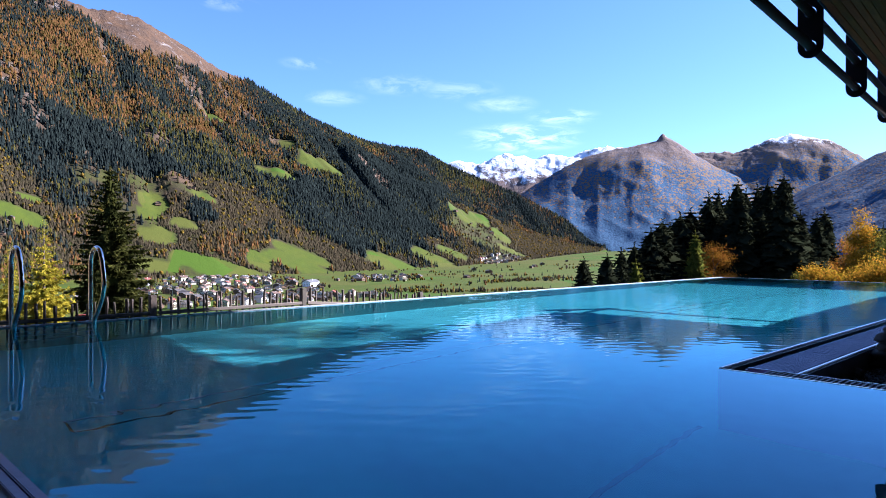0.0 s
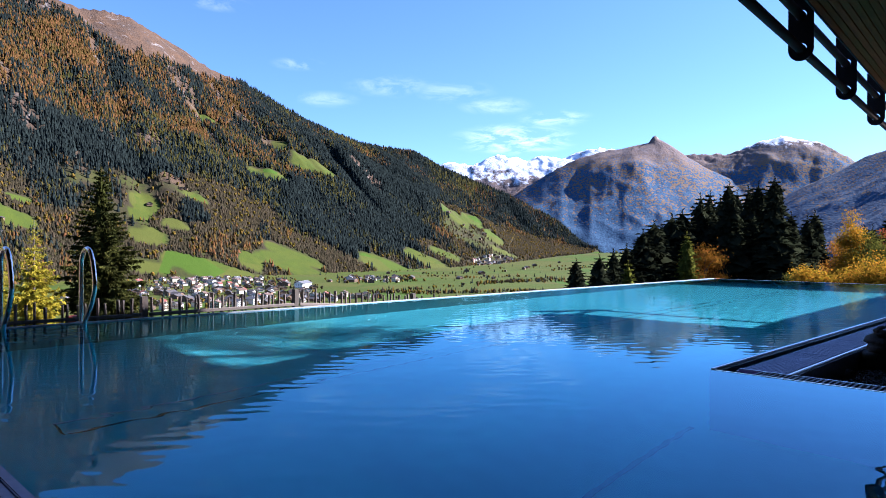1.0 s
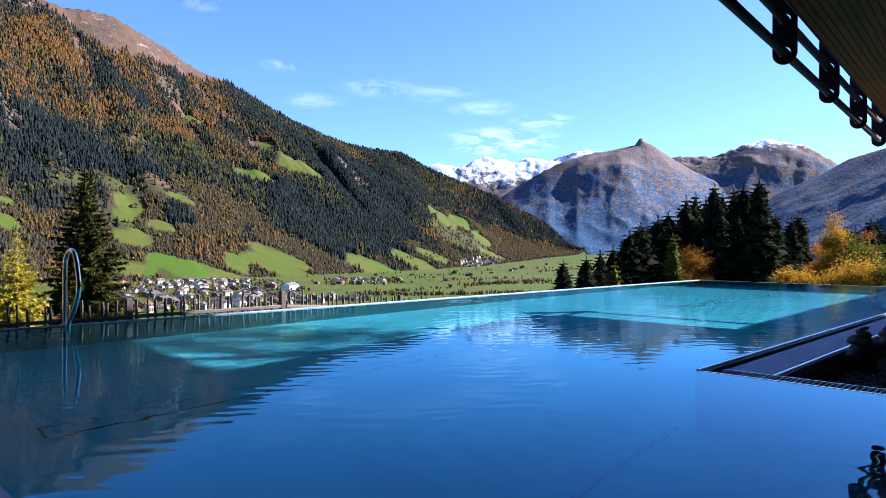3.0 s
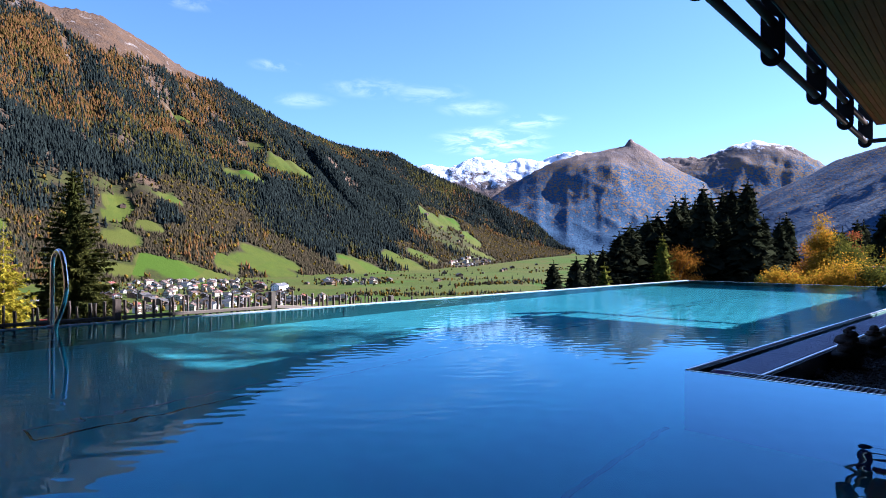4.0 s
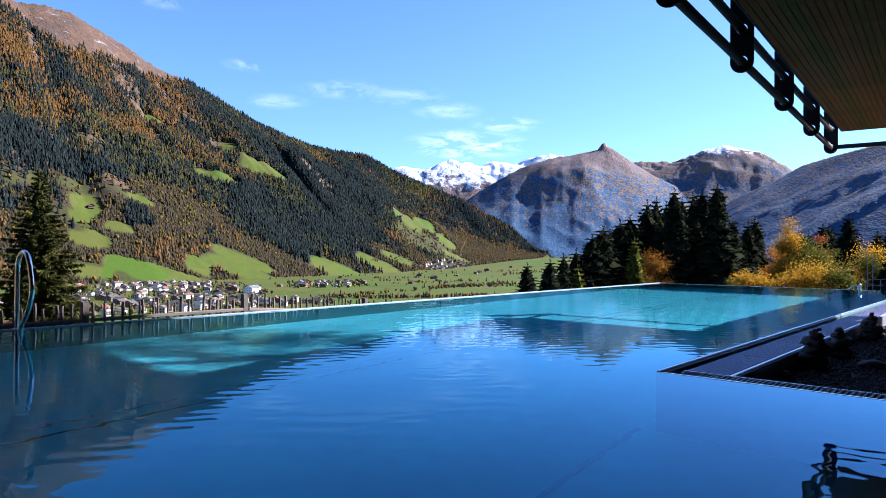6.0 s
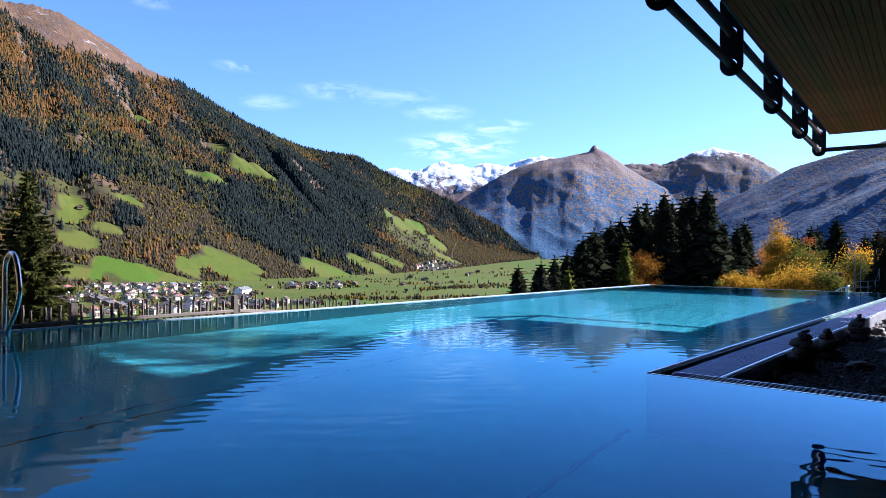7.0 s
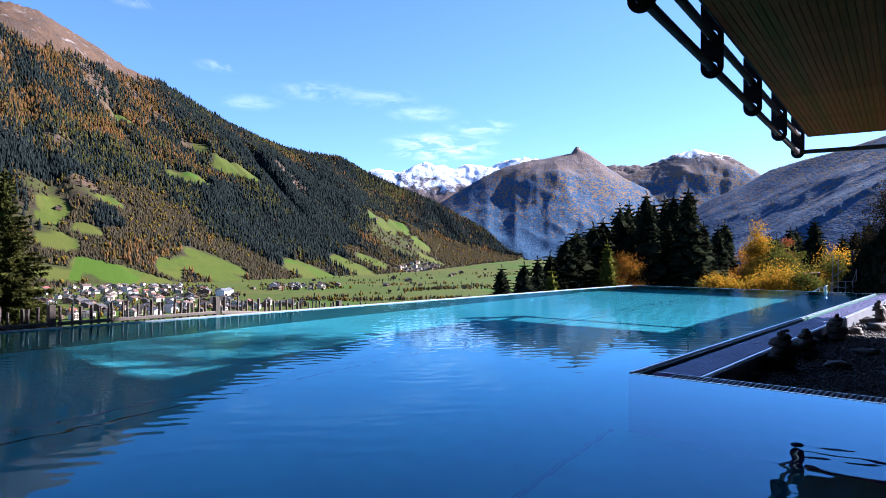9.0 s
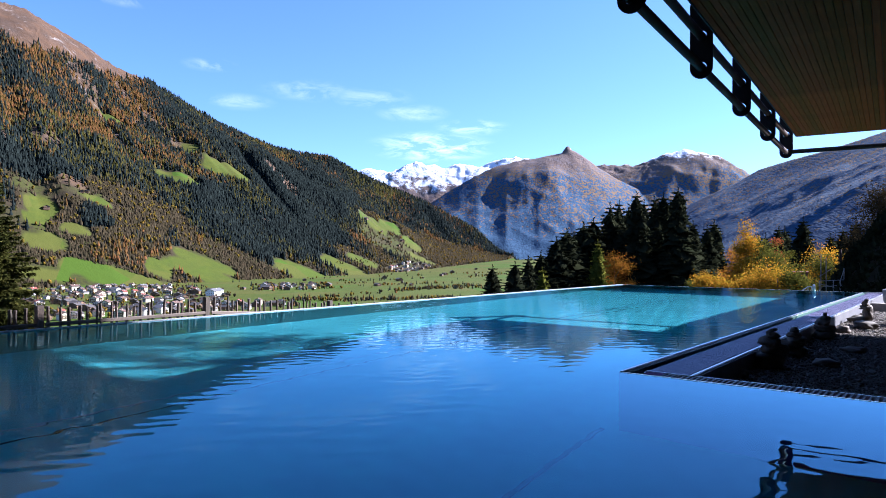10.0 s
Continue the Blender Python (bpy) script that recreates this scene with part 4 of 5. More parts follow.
def build_canopy():
    M = roof_frame()
    zs, long, deep = 2.75, 16.5, 9.0
    roof = thing("canopy_roof", "dark canopy roof with a larch board soffit", "roof", kind="structure", m=M)
    part("roof_deck", box_bm(0.0, -long, zs + 0.02, deep, 0.0, zs + 0.30, bevel=0.01), ROOFING, roof)
    n = int(deep / 0.062)
    bm = box_bm(-0.0295, -long / 2, -0.009, 0.0295, long / 2, 0.009, bevel=0.004)
    board = part("soffit_board", bm, SOFFIT, roof)
    board.location = (0.031, -long / 2, zs + 0.009)
    for k in range(1, n):
        b = board.copy()
        scene.collection.objects.link(b)
        b.location.x = 0.031 + 0.062 * k
    part("fascia", box_bm(-0.016, -long, zs - 0.004, -0.001, 0.016, zs + 0.31, bevel=0.003), IRON, roof)
    part("fascia", box_bm(0.0, 0.001, zs - 0.004, deep, 0.016, zs + 0.31, bevel=0.003), IRON, roof)
    # plates that carry two round poles along the edge
    xp = -0.20
    for k in range(8):
        y = 0.35 - 2.075 * k
        bm = bmesh.new()
        prof = [(-0.105, 0.62)]
        prof += [(-0.105 * math.cos(a), -0.0 - 0.105 * math.sin(a)) for a in (math.pi * s / 12 for s in range(13))]
        prof += [(0.105, 0.62)]
        vs = [bm.verts.new((px, -0.006, pz)) for px, pz in prof]
        edges = [bm.edges.new((vs[j], vs[(j + 1) % len(vs)])) for j in range(len(vs))]
        for dz in (0.006, 0.306):          # holes a little wider than the poles
            ring = [bm.verts.new((0.0485 * math.cos(a), -0.006, dz + 0.0485 * math.sin(a))) for a in (math.pi * s / 10 for s in range(20))]
            edges += [bm.edges.new((ring[j], ring[(j + 1) % 20])) for j in range(20)]
        bmesh.ops.triangle_fill(bm, edges=edges, use_beauty=True)
        g = bmesh.ops.extrude_face_region(bm, geom=bm.faces[:])
        bmesh.ops.translate(bm, vec=(0, 0.012, 0), verts=[v for v in g["geom"] if isinstance(v, bmesh.types.BMVert)])
        bmesh.ops.recalc_face_normals(bm, faces=bm.faces[:])
        plate = part("bracket_plate", bm, IRON, roof, "round-ended black steel plate")
        plate.location = (xp, y, zs - 0.20)
        for dz in (0.0, 0.30):
            bm = bmesh.new()
            tube(bm, [(0, -0.016, dz), (0, 0.016, dz)], 0.0435, 18)
            part("collar", bm, IRON, plate, "steel collar round the pole")
    for z in (zs - 0.20, zs + 0.10):
        part("pole", tube(bmesh.new(), [(xp, -long, z), (xp, 0.42, z)], 0.040, 14), POLE, roof, "round wooden pole", smooth=True)
    part("pole", tube(bmesh.new(), [(xp, 0.35, zs - 0.20), (deep, 0.35, zs - 0.20)], 0.036, 14), POLE, roof, "round wooden pole", smooth=True)


build_canopy()

# ---------------------------------------------------------------- decks, gutters and gravel


def build_decks():
    # walkway along the long side, beside an overflow slot
    walkway = tagged(new("pool_walkway"), "perforated steel walkway along the pool edge", "walkway", kind="structure")
    part("gutter", box_bm(X_C + 0.036, Y_D + 0.013, -0.30, -1.36, Y_B - 0.02, -0.20), DARK, walkway, "overflow gutter, its shade coloured near-black")
    x0, x1, y0, y1 = -1.685, -1.402, Y_D + 0.17, Y_B - 0.02
    n = 12
    step = (y1 - y0) / n
    panel = None
    for k in range(n):
        if panel is None:
            bm = box_bm(x0, 0.002, -0.030, x1, step - 0.002, -0.016)
            for j in range(int(step / 0.03)):
                box(bm, x0 + 0.012, 0.012 + 0.03 * j, -0.016, x1 - 0.012, 0.024 + 0.03 * j, -0.010)
            panel = part("grating_panel", bm, DECKPLATE, walkway)
            panel.location.y = y0
        else:
            p = panel.copy()
            scene.collection.objects.link(p)
            p.location.y = y0 + k * step
    part("edge_strip", box_bm(x1 + 0.002, y0, -0.16, -1.376, y1, -0.006, bevel=0.004), STEEL, walkway, "bright steel edge strip")
    part("side_plate", box_bm(-1.375, y0, -0.35, -1.365, y1, -0.02), GRATE, walkway)
    part("end_plate", box_bm(X_C + 0.04, Y_B - 0.02, -0.32, -1.36, Y_B + 0.01, 0.012, bevel=0.003), STEEL, walkway, "brushed steel end plate")
    # slotted gutter where the pool widens
    gutter = tagged(new("slot_gutter"), "steel overflow gutter with crosswise bars", "gutter", kind="structure")
    # channel bottom coloured black for the shade under the bars
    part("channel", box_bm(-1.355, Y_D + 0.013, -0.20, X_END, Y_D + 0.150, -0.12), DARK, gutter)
    bar = None
    for k in range(150):
        x = -1.52 + 0.030 * k
        if bar is None:
            bar = part("gutter_bar", box_bm(-0.006, Y_D + 0.014, -0.010, 0.006, Y_D + 0.150, 0.001), GRATE, gutter)
            bar.location.x = x
        else:
            b = bar.copy()
            scene.collection.objects.link(b)
            b.location.x = x
    part("gutter_frame", box_bm(-1.66, Y_D + 0.152, -0.18, X_END, Y_D + 0.166, 0.003, bevel=0.002), STEEL, gutter)
    # deck on which the camera stands
    deck = tagged(new("near_deck"), "ribbed dark deck at the near pool edge", "deck", kind="structure")
    part("deck_slab", box_bm(-11.0, -5.0, -0.25, X_END, Y_NEAR - 0.40, -0.03), CONCRETE, deck)
    # black again stands for the shade below the deck bars
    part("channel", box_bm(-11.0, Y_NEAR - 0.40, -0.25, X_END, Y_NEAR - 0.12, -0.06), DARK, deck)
    part("channel_frame", box_bm(X_A, Y_NEAR - 0.065, -0.06, X_END, Y_NEAR - 0.032, 0.006, bevel=0.003), RIM_STEEL, deck, "dull steel edge profile")
    bar = None
    for k in range(150):
        x = -6.0 + 0.020 * k
        if bar is None:
            bar = part("deck_bar", box_bm(-0.006, Y_NEAR - 0.40, -0.06, 0.006, Y_NEAR - 0.07, -0.012), GRATE, deck)
            bar.location.x = x
        else:
            b = bar.copy()
            scene.collection.objects.link(b)
            b.location.x = x
    # gravel bed
    bed = part("gravel_bed", box_bm(-1.355, Y_D + 0.18, -0.60, 6.5, 13.25, -0.15), SOIL)
    tagged(bed, "bed of dark gravel beside the pool", "gravel", kind="structure")
    kerb = part("kerb", box_bm(-1.30, 13.25, -0.60, 6.5, 13.40, -0.015, bevel=0.01), CONCRETE)
    tagged(kerb, "low pale concrete kerb behind the gravel", "kerb", kind="structure")
    bank = part("terrace_bank", box_bm(-9.2, -2.0, -2.2, X_A - 0.14, 11.5, -0.50, bevel=0.08), SOIL)
    tagged(bank, "earth bank carrying the fence", "bank", kind="structure")
    # unseen house behind and beside the camera, added to block sky and sun
    part("shade_wall_south", box_bm(-13.0, -2.1, -2.0, -0.8, -1.8, 13.0), CLADDING)["kind"] = "structure"
    part("wall_south_2", box_bm(-0.75, -5.3, -2.0, 7.5, -5.0, 5.59), CLADDING)["kind"] = "structure"
    part("wall_east", box_bm(6.6, -5.0, -2.0, 6.9, 9.5, 5.6), CLADDING)["kind"] = "structure"
    part("shade_wall", box_bm(1.2, Y_D + 0.2, -0.6, 1.5, 11.4, 2.74), CLADDING)["kind"] = "structure"
    part("wall_upper", box_bm(1.4, -5.0, 3.06, 1.7, 9.5, 5.6), CLADDING)["kind"] = "structure"
    # eaves and roof kept out of view, placed to shade the near pool
    part("shade_eaves", box_bm(-5.0, -1.795, 3.0, -2.3, 1.9, 3.2), ROOFING)["kind"] = "structure"
    part("shade_eaves", box_bm(-10.0, -1.795, 6.0, -2.61, 4.0, 6.2), ROOFING)["kind"] = "structure"
    part("shade_roof", box_bm(-2.6, -6.0, 5.6, 8.0, 11.1, 5.85), ROOFING)["kind"] = "structure"


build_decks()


def pebble_template(seed):
    g = np.random.default_rng(seed)
    bm = bmesh.new()
    bmesh.ops.create_cone(bm, cap_ends=False, segments=4, radius1=1, radius2=0, depth=1.0)
    bmesh.ops.create_cone(bm, cap_ends=False, segments=4, radius1=0, radius2=1, depth=1.0, matrix=Matrix.Translation((0, 0, -1)))
    bmesh.ops.translate(bm, vec=(0, 0, 0.5), verts=bm.verts[:])
    bmesh.ops.remove_doubles(bm, verts=bm.verts[:], dist=0.001)
    bm.verts.index_update()
    V = np.array([v.co[:] for v in bm.verts])
    F = np.array([[v.index for v in f.verts] for f in bm.faces])
    bm.free()
    V = V * (1 + g.uniform(-0.22, 0.22, (len(V), 1))) * np.array([1.0, 0.8, 0.55])
    return V, F


def build_pebbles():
    g = np.random.default_rng(3)
    temps = [pebble_template(k) for k in range(5)]
    V, F, at = [], [], 0
    n = 18000
    x, y = g.uniform(-1.34, 0.1, n), g.uniform(Y_D + 0.2, 13.2, n)
    size = g.uniform(0.007, 0.016, n) * (1 + (g.uniform(0, 1, n) > 0.97) * 0.8)
    size = size * (1 + 0.25 * (y > 8))
    turn = g.uniform(0, 6.28, n)
    for k in range(n):
        tv, tf = temps[k % 5]
        c, s = math.cos(turn[k]), math.sin(turn[k])
        p = tv * size[k]
        q = np.stack([p[:, 0] * c - p[:, 1] * s + x[k], p[:, 0] * s + p[:, 1] * c + y[k], p[:, 2] - 0.15 + size[k] * g.uniform(0.1, 0.7)], -1)
        V.append(q)
        F.append(tf + at)
        at += len(tv)
    ob = mesh_object("pebbles", np.concatenate(V), np.concatenate(F), PEBBLE, smooth=True)
    tagged(ob, "loose grey-brown pebbles of the gravel bed", "gravel", kind="stuff")


build_pebbles()


def stone_bm(seed, sx, sy, sz, tilt=0.0):
    g = random.Random(seed)
    bm = bmesh.new()
    bmesh.ops.create_icosphere(bm, subdivisions=3, radius=1)
    off = Vector((g.uniform(0, 50), g.uniform(0, 50), g.uniform(0, 50)))
    for v in bm.verts:
        n = v.co.copy()
        lump = 1 + 0.50 * noise.noise(n * 1.4 + off) + 0.16 * noise.noise(n * 3.6 + off)
        sq = max(abs(n.x), abs(n.y), abs(n.z))
        v.co = n * lump * (0.75 + 0.25 / sq)
        v.co = Vector((v.co.x * sx, v.co.y * sy, v.co.z * sz))
    bmesh.ops.rotate(bm, cent=(0, 0, 0), matrix=Matrix.Rotation(tilt, 3, "X") @ Matrix.Rotation(g.uniform(0, 6.28), 3, "Z"), verts=bm.verts[:])
    return bm


def cairn(x, y, stones, label, seed):
    base = thing("cairn", label, "cairn", group="stone cairns beside the pool", m=pose(x, y, -0.15))
    z = 0.0
    for k, (sx, sy, sz, dx) in enumerate(stones):
        sx, sy, sz = 0.76 * sx, 0.80 * sy, 0.90 * sz
        st = part("stone", stone_bm(seed + k, sx, sy, sz, 0.28 * (-1) ** k), STONE, base, smooth=True)
        st.location = (dx, 0.3 * dx, z + sz * 0.92)
        z += sz * 1.42
    return base


cairn(-1.27, 5.92, [(0.17, 0.13, 0.078, -0.02), (0.13, 0.12, 0.056, 0.03), (0.105, 0.09, 0.046, 0.01), (0.075, 0.06, 0.034, 0.03), (0.040, 0.034, 0.022, 0.01), (0.026, 0.024, 0.014, 0.04)],
      "big stacked cairn of brown rounded stones on gravel", 11)
cairn(-1.24, 6.74, [(0.14, 0.10, 0.050, 0.02), (0.115, 0.09, 0.044, -0.02), (0.105, 0.085, 0.042, 0.02), (0.080, 0.06, 0.026, 0.0), (0.045, 0.04, 0.030, 0.0), (0.022, 0.02, 0.014, 0.01)],
      "cairn of flat stacked stones on gravel", 31)
cairn(-1.25, 8.33, [(0.15, 0.12, 0.064, 0.0), (0.13, 0.10, 0.050, 0.02), (0.105, 0.09, 0.046, 0.0), (0.060, 0.05, 0.034, 0.02), (0.026, 0.024, 0.030, 0.02)],
      "dark cairn of rounded stones near the walkway", 51)
cairn(-1.12, 10.9, [(0.17, 0.10, 0.045, -0.06), (0.075, 0.07, 0.095, 0.03), (0.10, 0.07, 0.035, 0.0), (0.055, 0.05, 0.04, 0.0), (0.035, 0.03, 0.03, 0.01)],
      "sunlit cairn with an upright stone on pale gravel", 71)
for x, y, sx, sy, sz, seed in ((-1.30, 5.30, 0.026, 0.026, 0.034, 90), (-1.02, 9.9, 0.14, 0.12, 0.055, 91), (-0.92, 6.3, 0.10, 0.08, 0.035, 92),
                               (-1.18, 9.2, 0.09, 0.08, 0.05, 93), (-0.85, 7.4, 0.10, 0.08, 0.03, 94), (-1.15, 11.6, 0.06, 0.05, 0.04, 95)):
    st = part("boulder", stone_bm(seed, sx, sy, sz), STONE, smooth=True)
    st.location = (x, y, -0.15 + sz * 0.8)
    tagged(st, "single rounded stone lying on the gravel", "stone", group="loose stones on the gravel")


def build_rail(y):
    rail = thing("handrail", "polished steel pool handrail at the overflow edge", "handrail", group="handrails of the pool ladder", m=pose(-7.17, y, 0))
    ctrl = [(0, -0.45), (0, 0.0), (0, 0.30), (0, 0.55), (0.02, 0.64), (0.08, 0.705), (0.17, 0.73), (0.25, 0.705), (0.31, 0.64), (0.345, 0.55),
            (0.375, 0.46), (0.385, 0.38), (0.36, 0.30), (0.30, 0.21), (0.21, 0.12), (0.13, 0.05), (0.10, -0.05), (0.10, -0.4), (0.10, -1.0)]
    pts = []
    for i in range(len(ctrl) - 1):
        p0, p1, p2, p3 = (Vector(ctrl[min(max(i + k, 0), len(ctrl) - 1)]) for k in (-1, 0, 1, 2))
        for s in range(5):
            t = s / 5
            v = 0.5 * ((2 * p1) + (p2 - p0) * t + (2 * p0 - 5 * p1 + 4 * p2 - p3) * t * t + (3 * p1 - p0 - 3 * p2 + p3) * t ** 3)
            pts.append((v.x, 0, v.y))
    pts.append((ctrl[-1][0], 0, ctrl[-1][1]))
    part("tube", tube(bmesh.new(), pts, 0.022, 16), POLISHED, rail, smooth=True)
    bm = bmesh.new()
    tube(bm, [(0, 0, -0.02), (0, 0, 0.015)], 0.045, 18)
    part("foot_flange", bm, STEEL, rail, smooth=False)
    return rail


build_rail(1.515)
build_rail(2.19)


def build_ladder_steps():
    lad = thing("ladder_steps", "steel ladder treads under the water", "ladder")
    for z in (-0.35, -0.62, -0.89):
        part("tread", box_bm(-7.11, 1.53, z, -7.03, 2.17, z + 0.025, bevel=0.006), STEEL, lad)


build_ladder_steps()


def build_fence():
    g = random.Random(5)
    X = -7.50

    def top(y):
        return 0.19 - 0.17 * max(0.0, (y - 5.0) / 2.2) if y < 8 else -0.04
    sections = [(-1.6, 0.9), (0.9, 2.92), (2.92, 4.84), (4.84, 6.9), (6.9, 9.6)]
    for k, (a, b) in enumerate(sections):
        fence = thing("stake_fence", "weathered grey wooden stake fence behind the pool", "fence", group="fence sections", m=pose(X, a, -0.52))
        zt = lambda yy: top(yy + a) + 0.52
        bm = box_bm(-0.035, -0.035, 0, 0.035, 0.035, zt(0) + 0.02, bevel=0.006)
        part("post", bm, GREYWOOD, fence, "square weathered post")
        # rails follow the fall of the fence
        for zoff in (-0.175, -0.50):
            bm = bmesh.new()
            za, zb = zt(0.04) + zoff, zt(b - a - 0.04) + zoff
            vs = []
            for yy, zz in ((0.04, za), (b - a - 0.04, zb)):
                for xx, dz in ((0.024, -0.019), (0.048, -0.019), (0.048, 0.019), (0.024, 0.019)):
                    vs.append(bm.verts.new((xx, yy, zz + dz + g.uniform(-0.004, 0.004))))
            for f in ((0, 1, 2, 3), (7, 6, 5, 4), (0, 4, 5, 1), (1, 5, 6, 2), (2, 6, 7, 3), (3, 7, 4, 0)):
                bm.faces.new([vs[i] for i in f])
            bmesh.ops.recalc_face_normals(bm, faces=bm.faces[:])
            bmesh.ops.bevel(bm, geom=bm.edges[:], offset=0.005, segments=1, affect="EDGES")
            part("rail", bm, RAILWOOD, fence)
        y = 0.10
        while y < b - a - 0.06:
            lean, leanx = g.uniform(-0.03, 0.03), g.uniform(-0.02, 0.02)
            r = g.uniform(0.011, 0.019)
            h = zt(y) + g.uniform(-0.045, 0.03)
            pts = [(leanx * s + g.uniform(-.003, .003), y + lean * s + g.uniform(-.004, .004), s * h) for s in (0, 0.3, 0.55, 0.75, 0.9, 1)]
            rad = [r * g.uniform(0.85, 1.15) for _ in pts]
            part("stake", tube(bmesh.new(), pts, rad, 7), GREYWOOD, fence)
            y += g.uniform(0.075, 0.105)


build_fence()


def build_far_bits():
    lamp = thing("bollard_lamp", "small dark garden bollard lamp on gravel", "lamp", m=pose(-1.15, 14.45, -1.9))
    part("post", tube(bmesh.new(), [(0, 0, 0), (0, 0, 1.84)], 0.045, 14), IRON, lamp, smooth=False)
    part("head", tube(bmesh.new(), [(0, 0, 1.842), (0, 0, 1.88), (0, 0, 2.07), (0, 0, 2.075)], [0.05, 0.066, 0.075, 0.06], 16), GRATE, lamp, "grey metal head")
    tap = thing("pool_fitting", "short steel post on the far pool edge", "fitting", m=pose(-2.70, Y_B + 0.08, -0.012))
    part("post", tube(bmesh.new(), [(0, 0, 0), (0, 0, 0.12), (0, 0, 0.15)], [0.03, 0.03, 0.022], 14), STEEL, tap, smooth=True)
    # railings of a stair below the far end
    zg = -3.4
    rail = thing("stair_railing", "thin grey metal stair railing beside the bank", "railing", m=pose(0, 21.8, 0))
    for px, pz, rad in ((-3.36, 0.07, 0.014), (-3.01, 0.10, 0.012), (-2.84, 0.11, 0.018), (-2.75, 0.44, 0.012), (-3.19, 0.75, 0.011), (-3.32, 0.83, 0.010)):
        part("post", tube(bmesh.new(), [(px, 0, zg), (px, 0, pz)], rad, 8), GRATE, rail)
    for (ax, az), (bx, bz) in (((-3.36, 0.06), (-2.75, 0.11)), ((-3.36, -0.02), (-2.98, -0.11)), ((-3.36, 0.19), (-3.05, 0.42)), ((-3.34, -0.11), (-2.80, -0.04)), ((-2.87, 0.0), (-2.74, 0.43))):
        part("bar", tube(bmesh.new(), [(ax, 0.01, az), (bx, 0.01, bz)], 0.008, 8), GRATE, rail)
    hand = thing("handrail", "short bent steel handrail beyond the pool edge", "handrail", m=pose(0, 21.6, 0))
    part("tube", tube(bmesh.new(), [(-3.88, 0, -0.30), (-3.62, 0, -0.11), (-3.52, 0, -0.10), (-3.50, 0, -0.30), (-3.50, 0, zg)], 0.016, 8), STEEL, hand, smooth=True)
    part("post", tube(bmesh.new(), [(-3.62, 0.03, zg), (-3.62, 0.03, -0.12)], 0.013, 8), STEEL, hand)
    for px, y, top in ((-3.30, 25.3, 1.0), (-2.55, 24.6, 1.45)):
        pole = thing("wooden_post", "thin dark wooden post on the bank", "post", group="posts on the bank")
        zb = ground_z(px, y)
        part("shaft", tube(bmesh.new(), [(px, y, zb - 0.3), (px + 0.02, y, (zb + top) / 2), (px, y, top)], [0.05, 0.045, 0.04], 9), POLE, pole)
    hut = thing("garden_hut", "small dark timber hut with a red roof among the bushes", "hut", m=pose(-6.75, 37.5, ground_z(-6.75, 37.5), 0, 0, 12))
    top = -0.05 - ground_z(-6.75, 37.5)
    part("wall", box_bm(-0.45, -0.45, -0.2, 0.45, 0.45, top, bevel=0.02), CLADDING, hut)
    part("roof", box_bm(-0.5, -0.5, top + 0.001, 0.5, 0.5, top + 0.07, bevel=0.02), RUST_SHEET, hut, "rust-red sheet roof")
    rock = part("boulder", stone_bm(120, 0.10, 0.10, 0.09), STONE, smooth=True)
    rock.location = (-8.06, 1.60, -0.42)
    rock.scale = (1.0, 1.0, 4.2)
    tagged(rock, "pale upright boulder behind the fence", "stone")


build_far_bits()


def build_orange_box():
    """Small red-orange box on the bank beside the ladder."""
    red = material("red_plastic", (0.42, 0.06, 0.015), 0.5, 0, 0.2, 20, fine=0.1)
    ob = thing("socket_box", "small red-orange plastic box beside the fence rail", "box", m=pose(-7.57, 2.24, -0.50, 0, 0, 8))
    part("post", box_bm(-0.015, -0.015, -0.02, 0.015, 0.015, 0.47), DARK, ob)
    part("housing", box_bm(-0.045, -0.06, 0.47, 0.045, 0.06, 0.525, bevel=0.008), red, ob)
    part("lid", box_bm(-0.05, -0.065, 0.526, 0.05, 0.065, 0.537, bevel=0.004), red, ob)


build_orange_box()

# ---------------------------------------------------------------- near trees


def kites(p, d, length, width, g):
    """Small leaf-shaped faces from p along d."""
    n = len(p)
    r = g.normal(0, 1, (n, 3))
    side = np.cross(d, r)
    side /= np.linalg.norm(side, axis=1, keepdims=True) + 1e-9
    mid = p + d * (length * 0.45)[:, None]
    w = side * width[:, None]
    V = np.stack([p, mid + w, p + d * length[:, None], mid - w], 1).reshape(-1, 3)
    F = np.arange(n * 4).reshape(n, 4)
    return V, F


def twigs(p, d, length, width, g):
    """Pointed twigs: one wide-based triangle each."""
    n = len(p)
    side = np.cross(d, g.normal(0, 1, (n, 3)))
    side /= np.linalg.norm(side, axis=1, keepdims=True) + 1e-9
    w = side * width[:, None]
    V = np.stack([p - w, p + w, p + d * length[:, None]], 1).reshape(-1, 3)
    return V, np.arange(n * 3).reshape(n, 3)


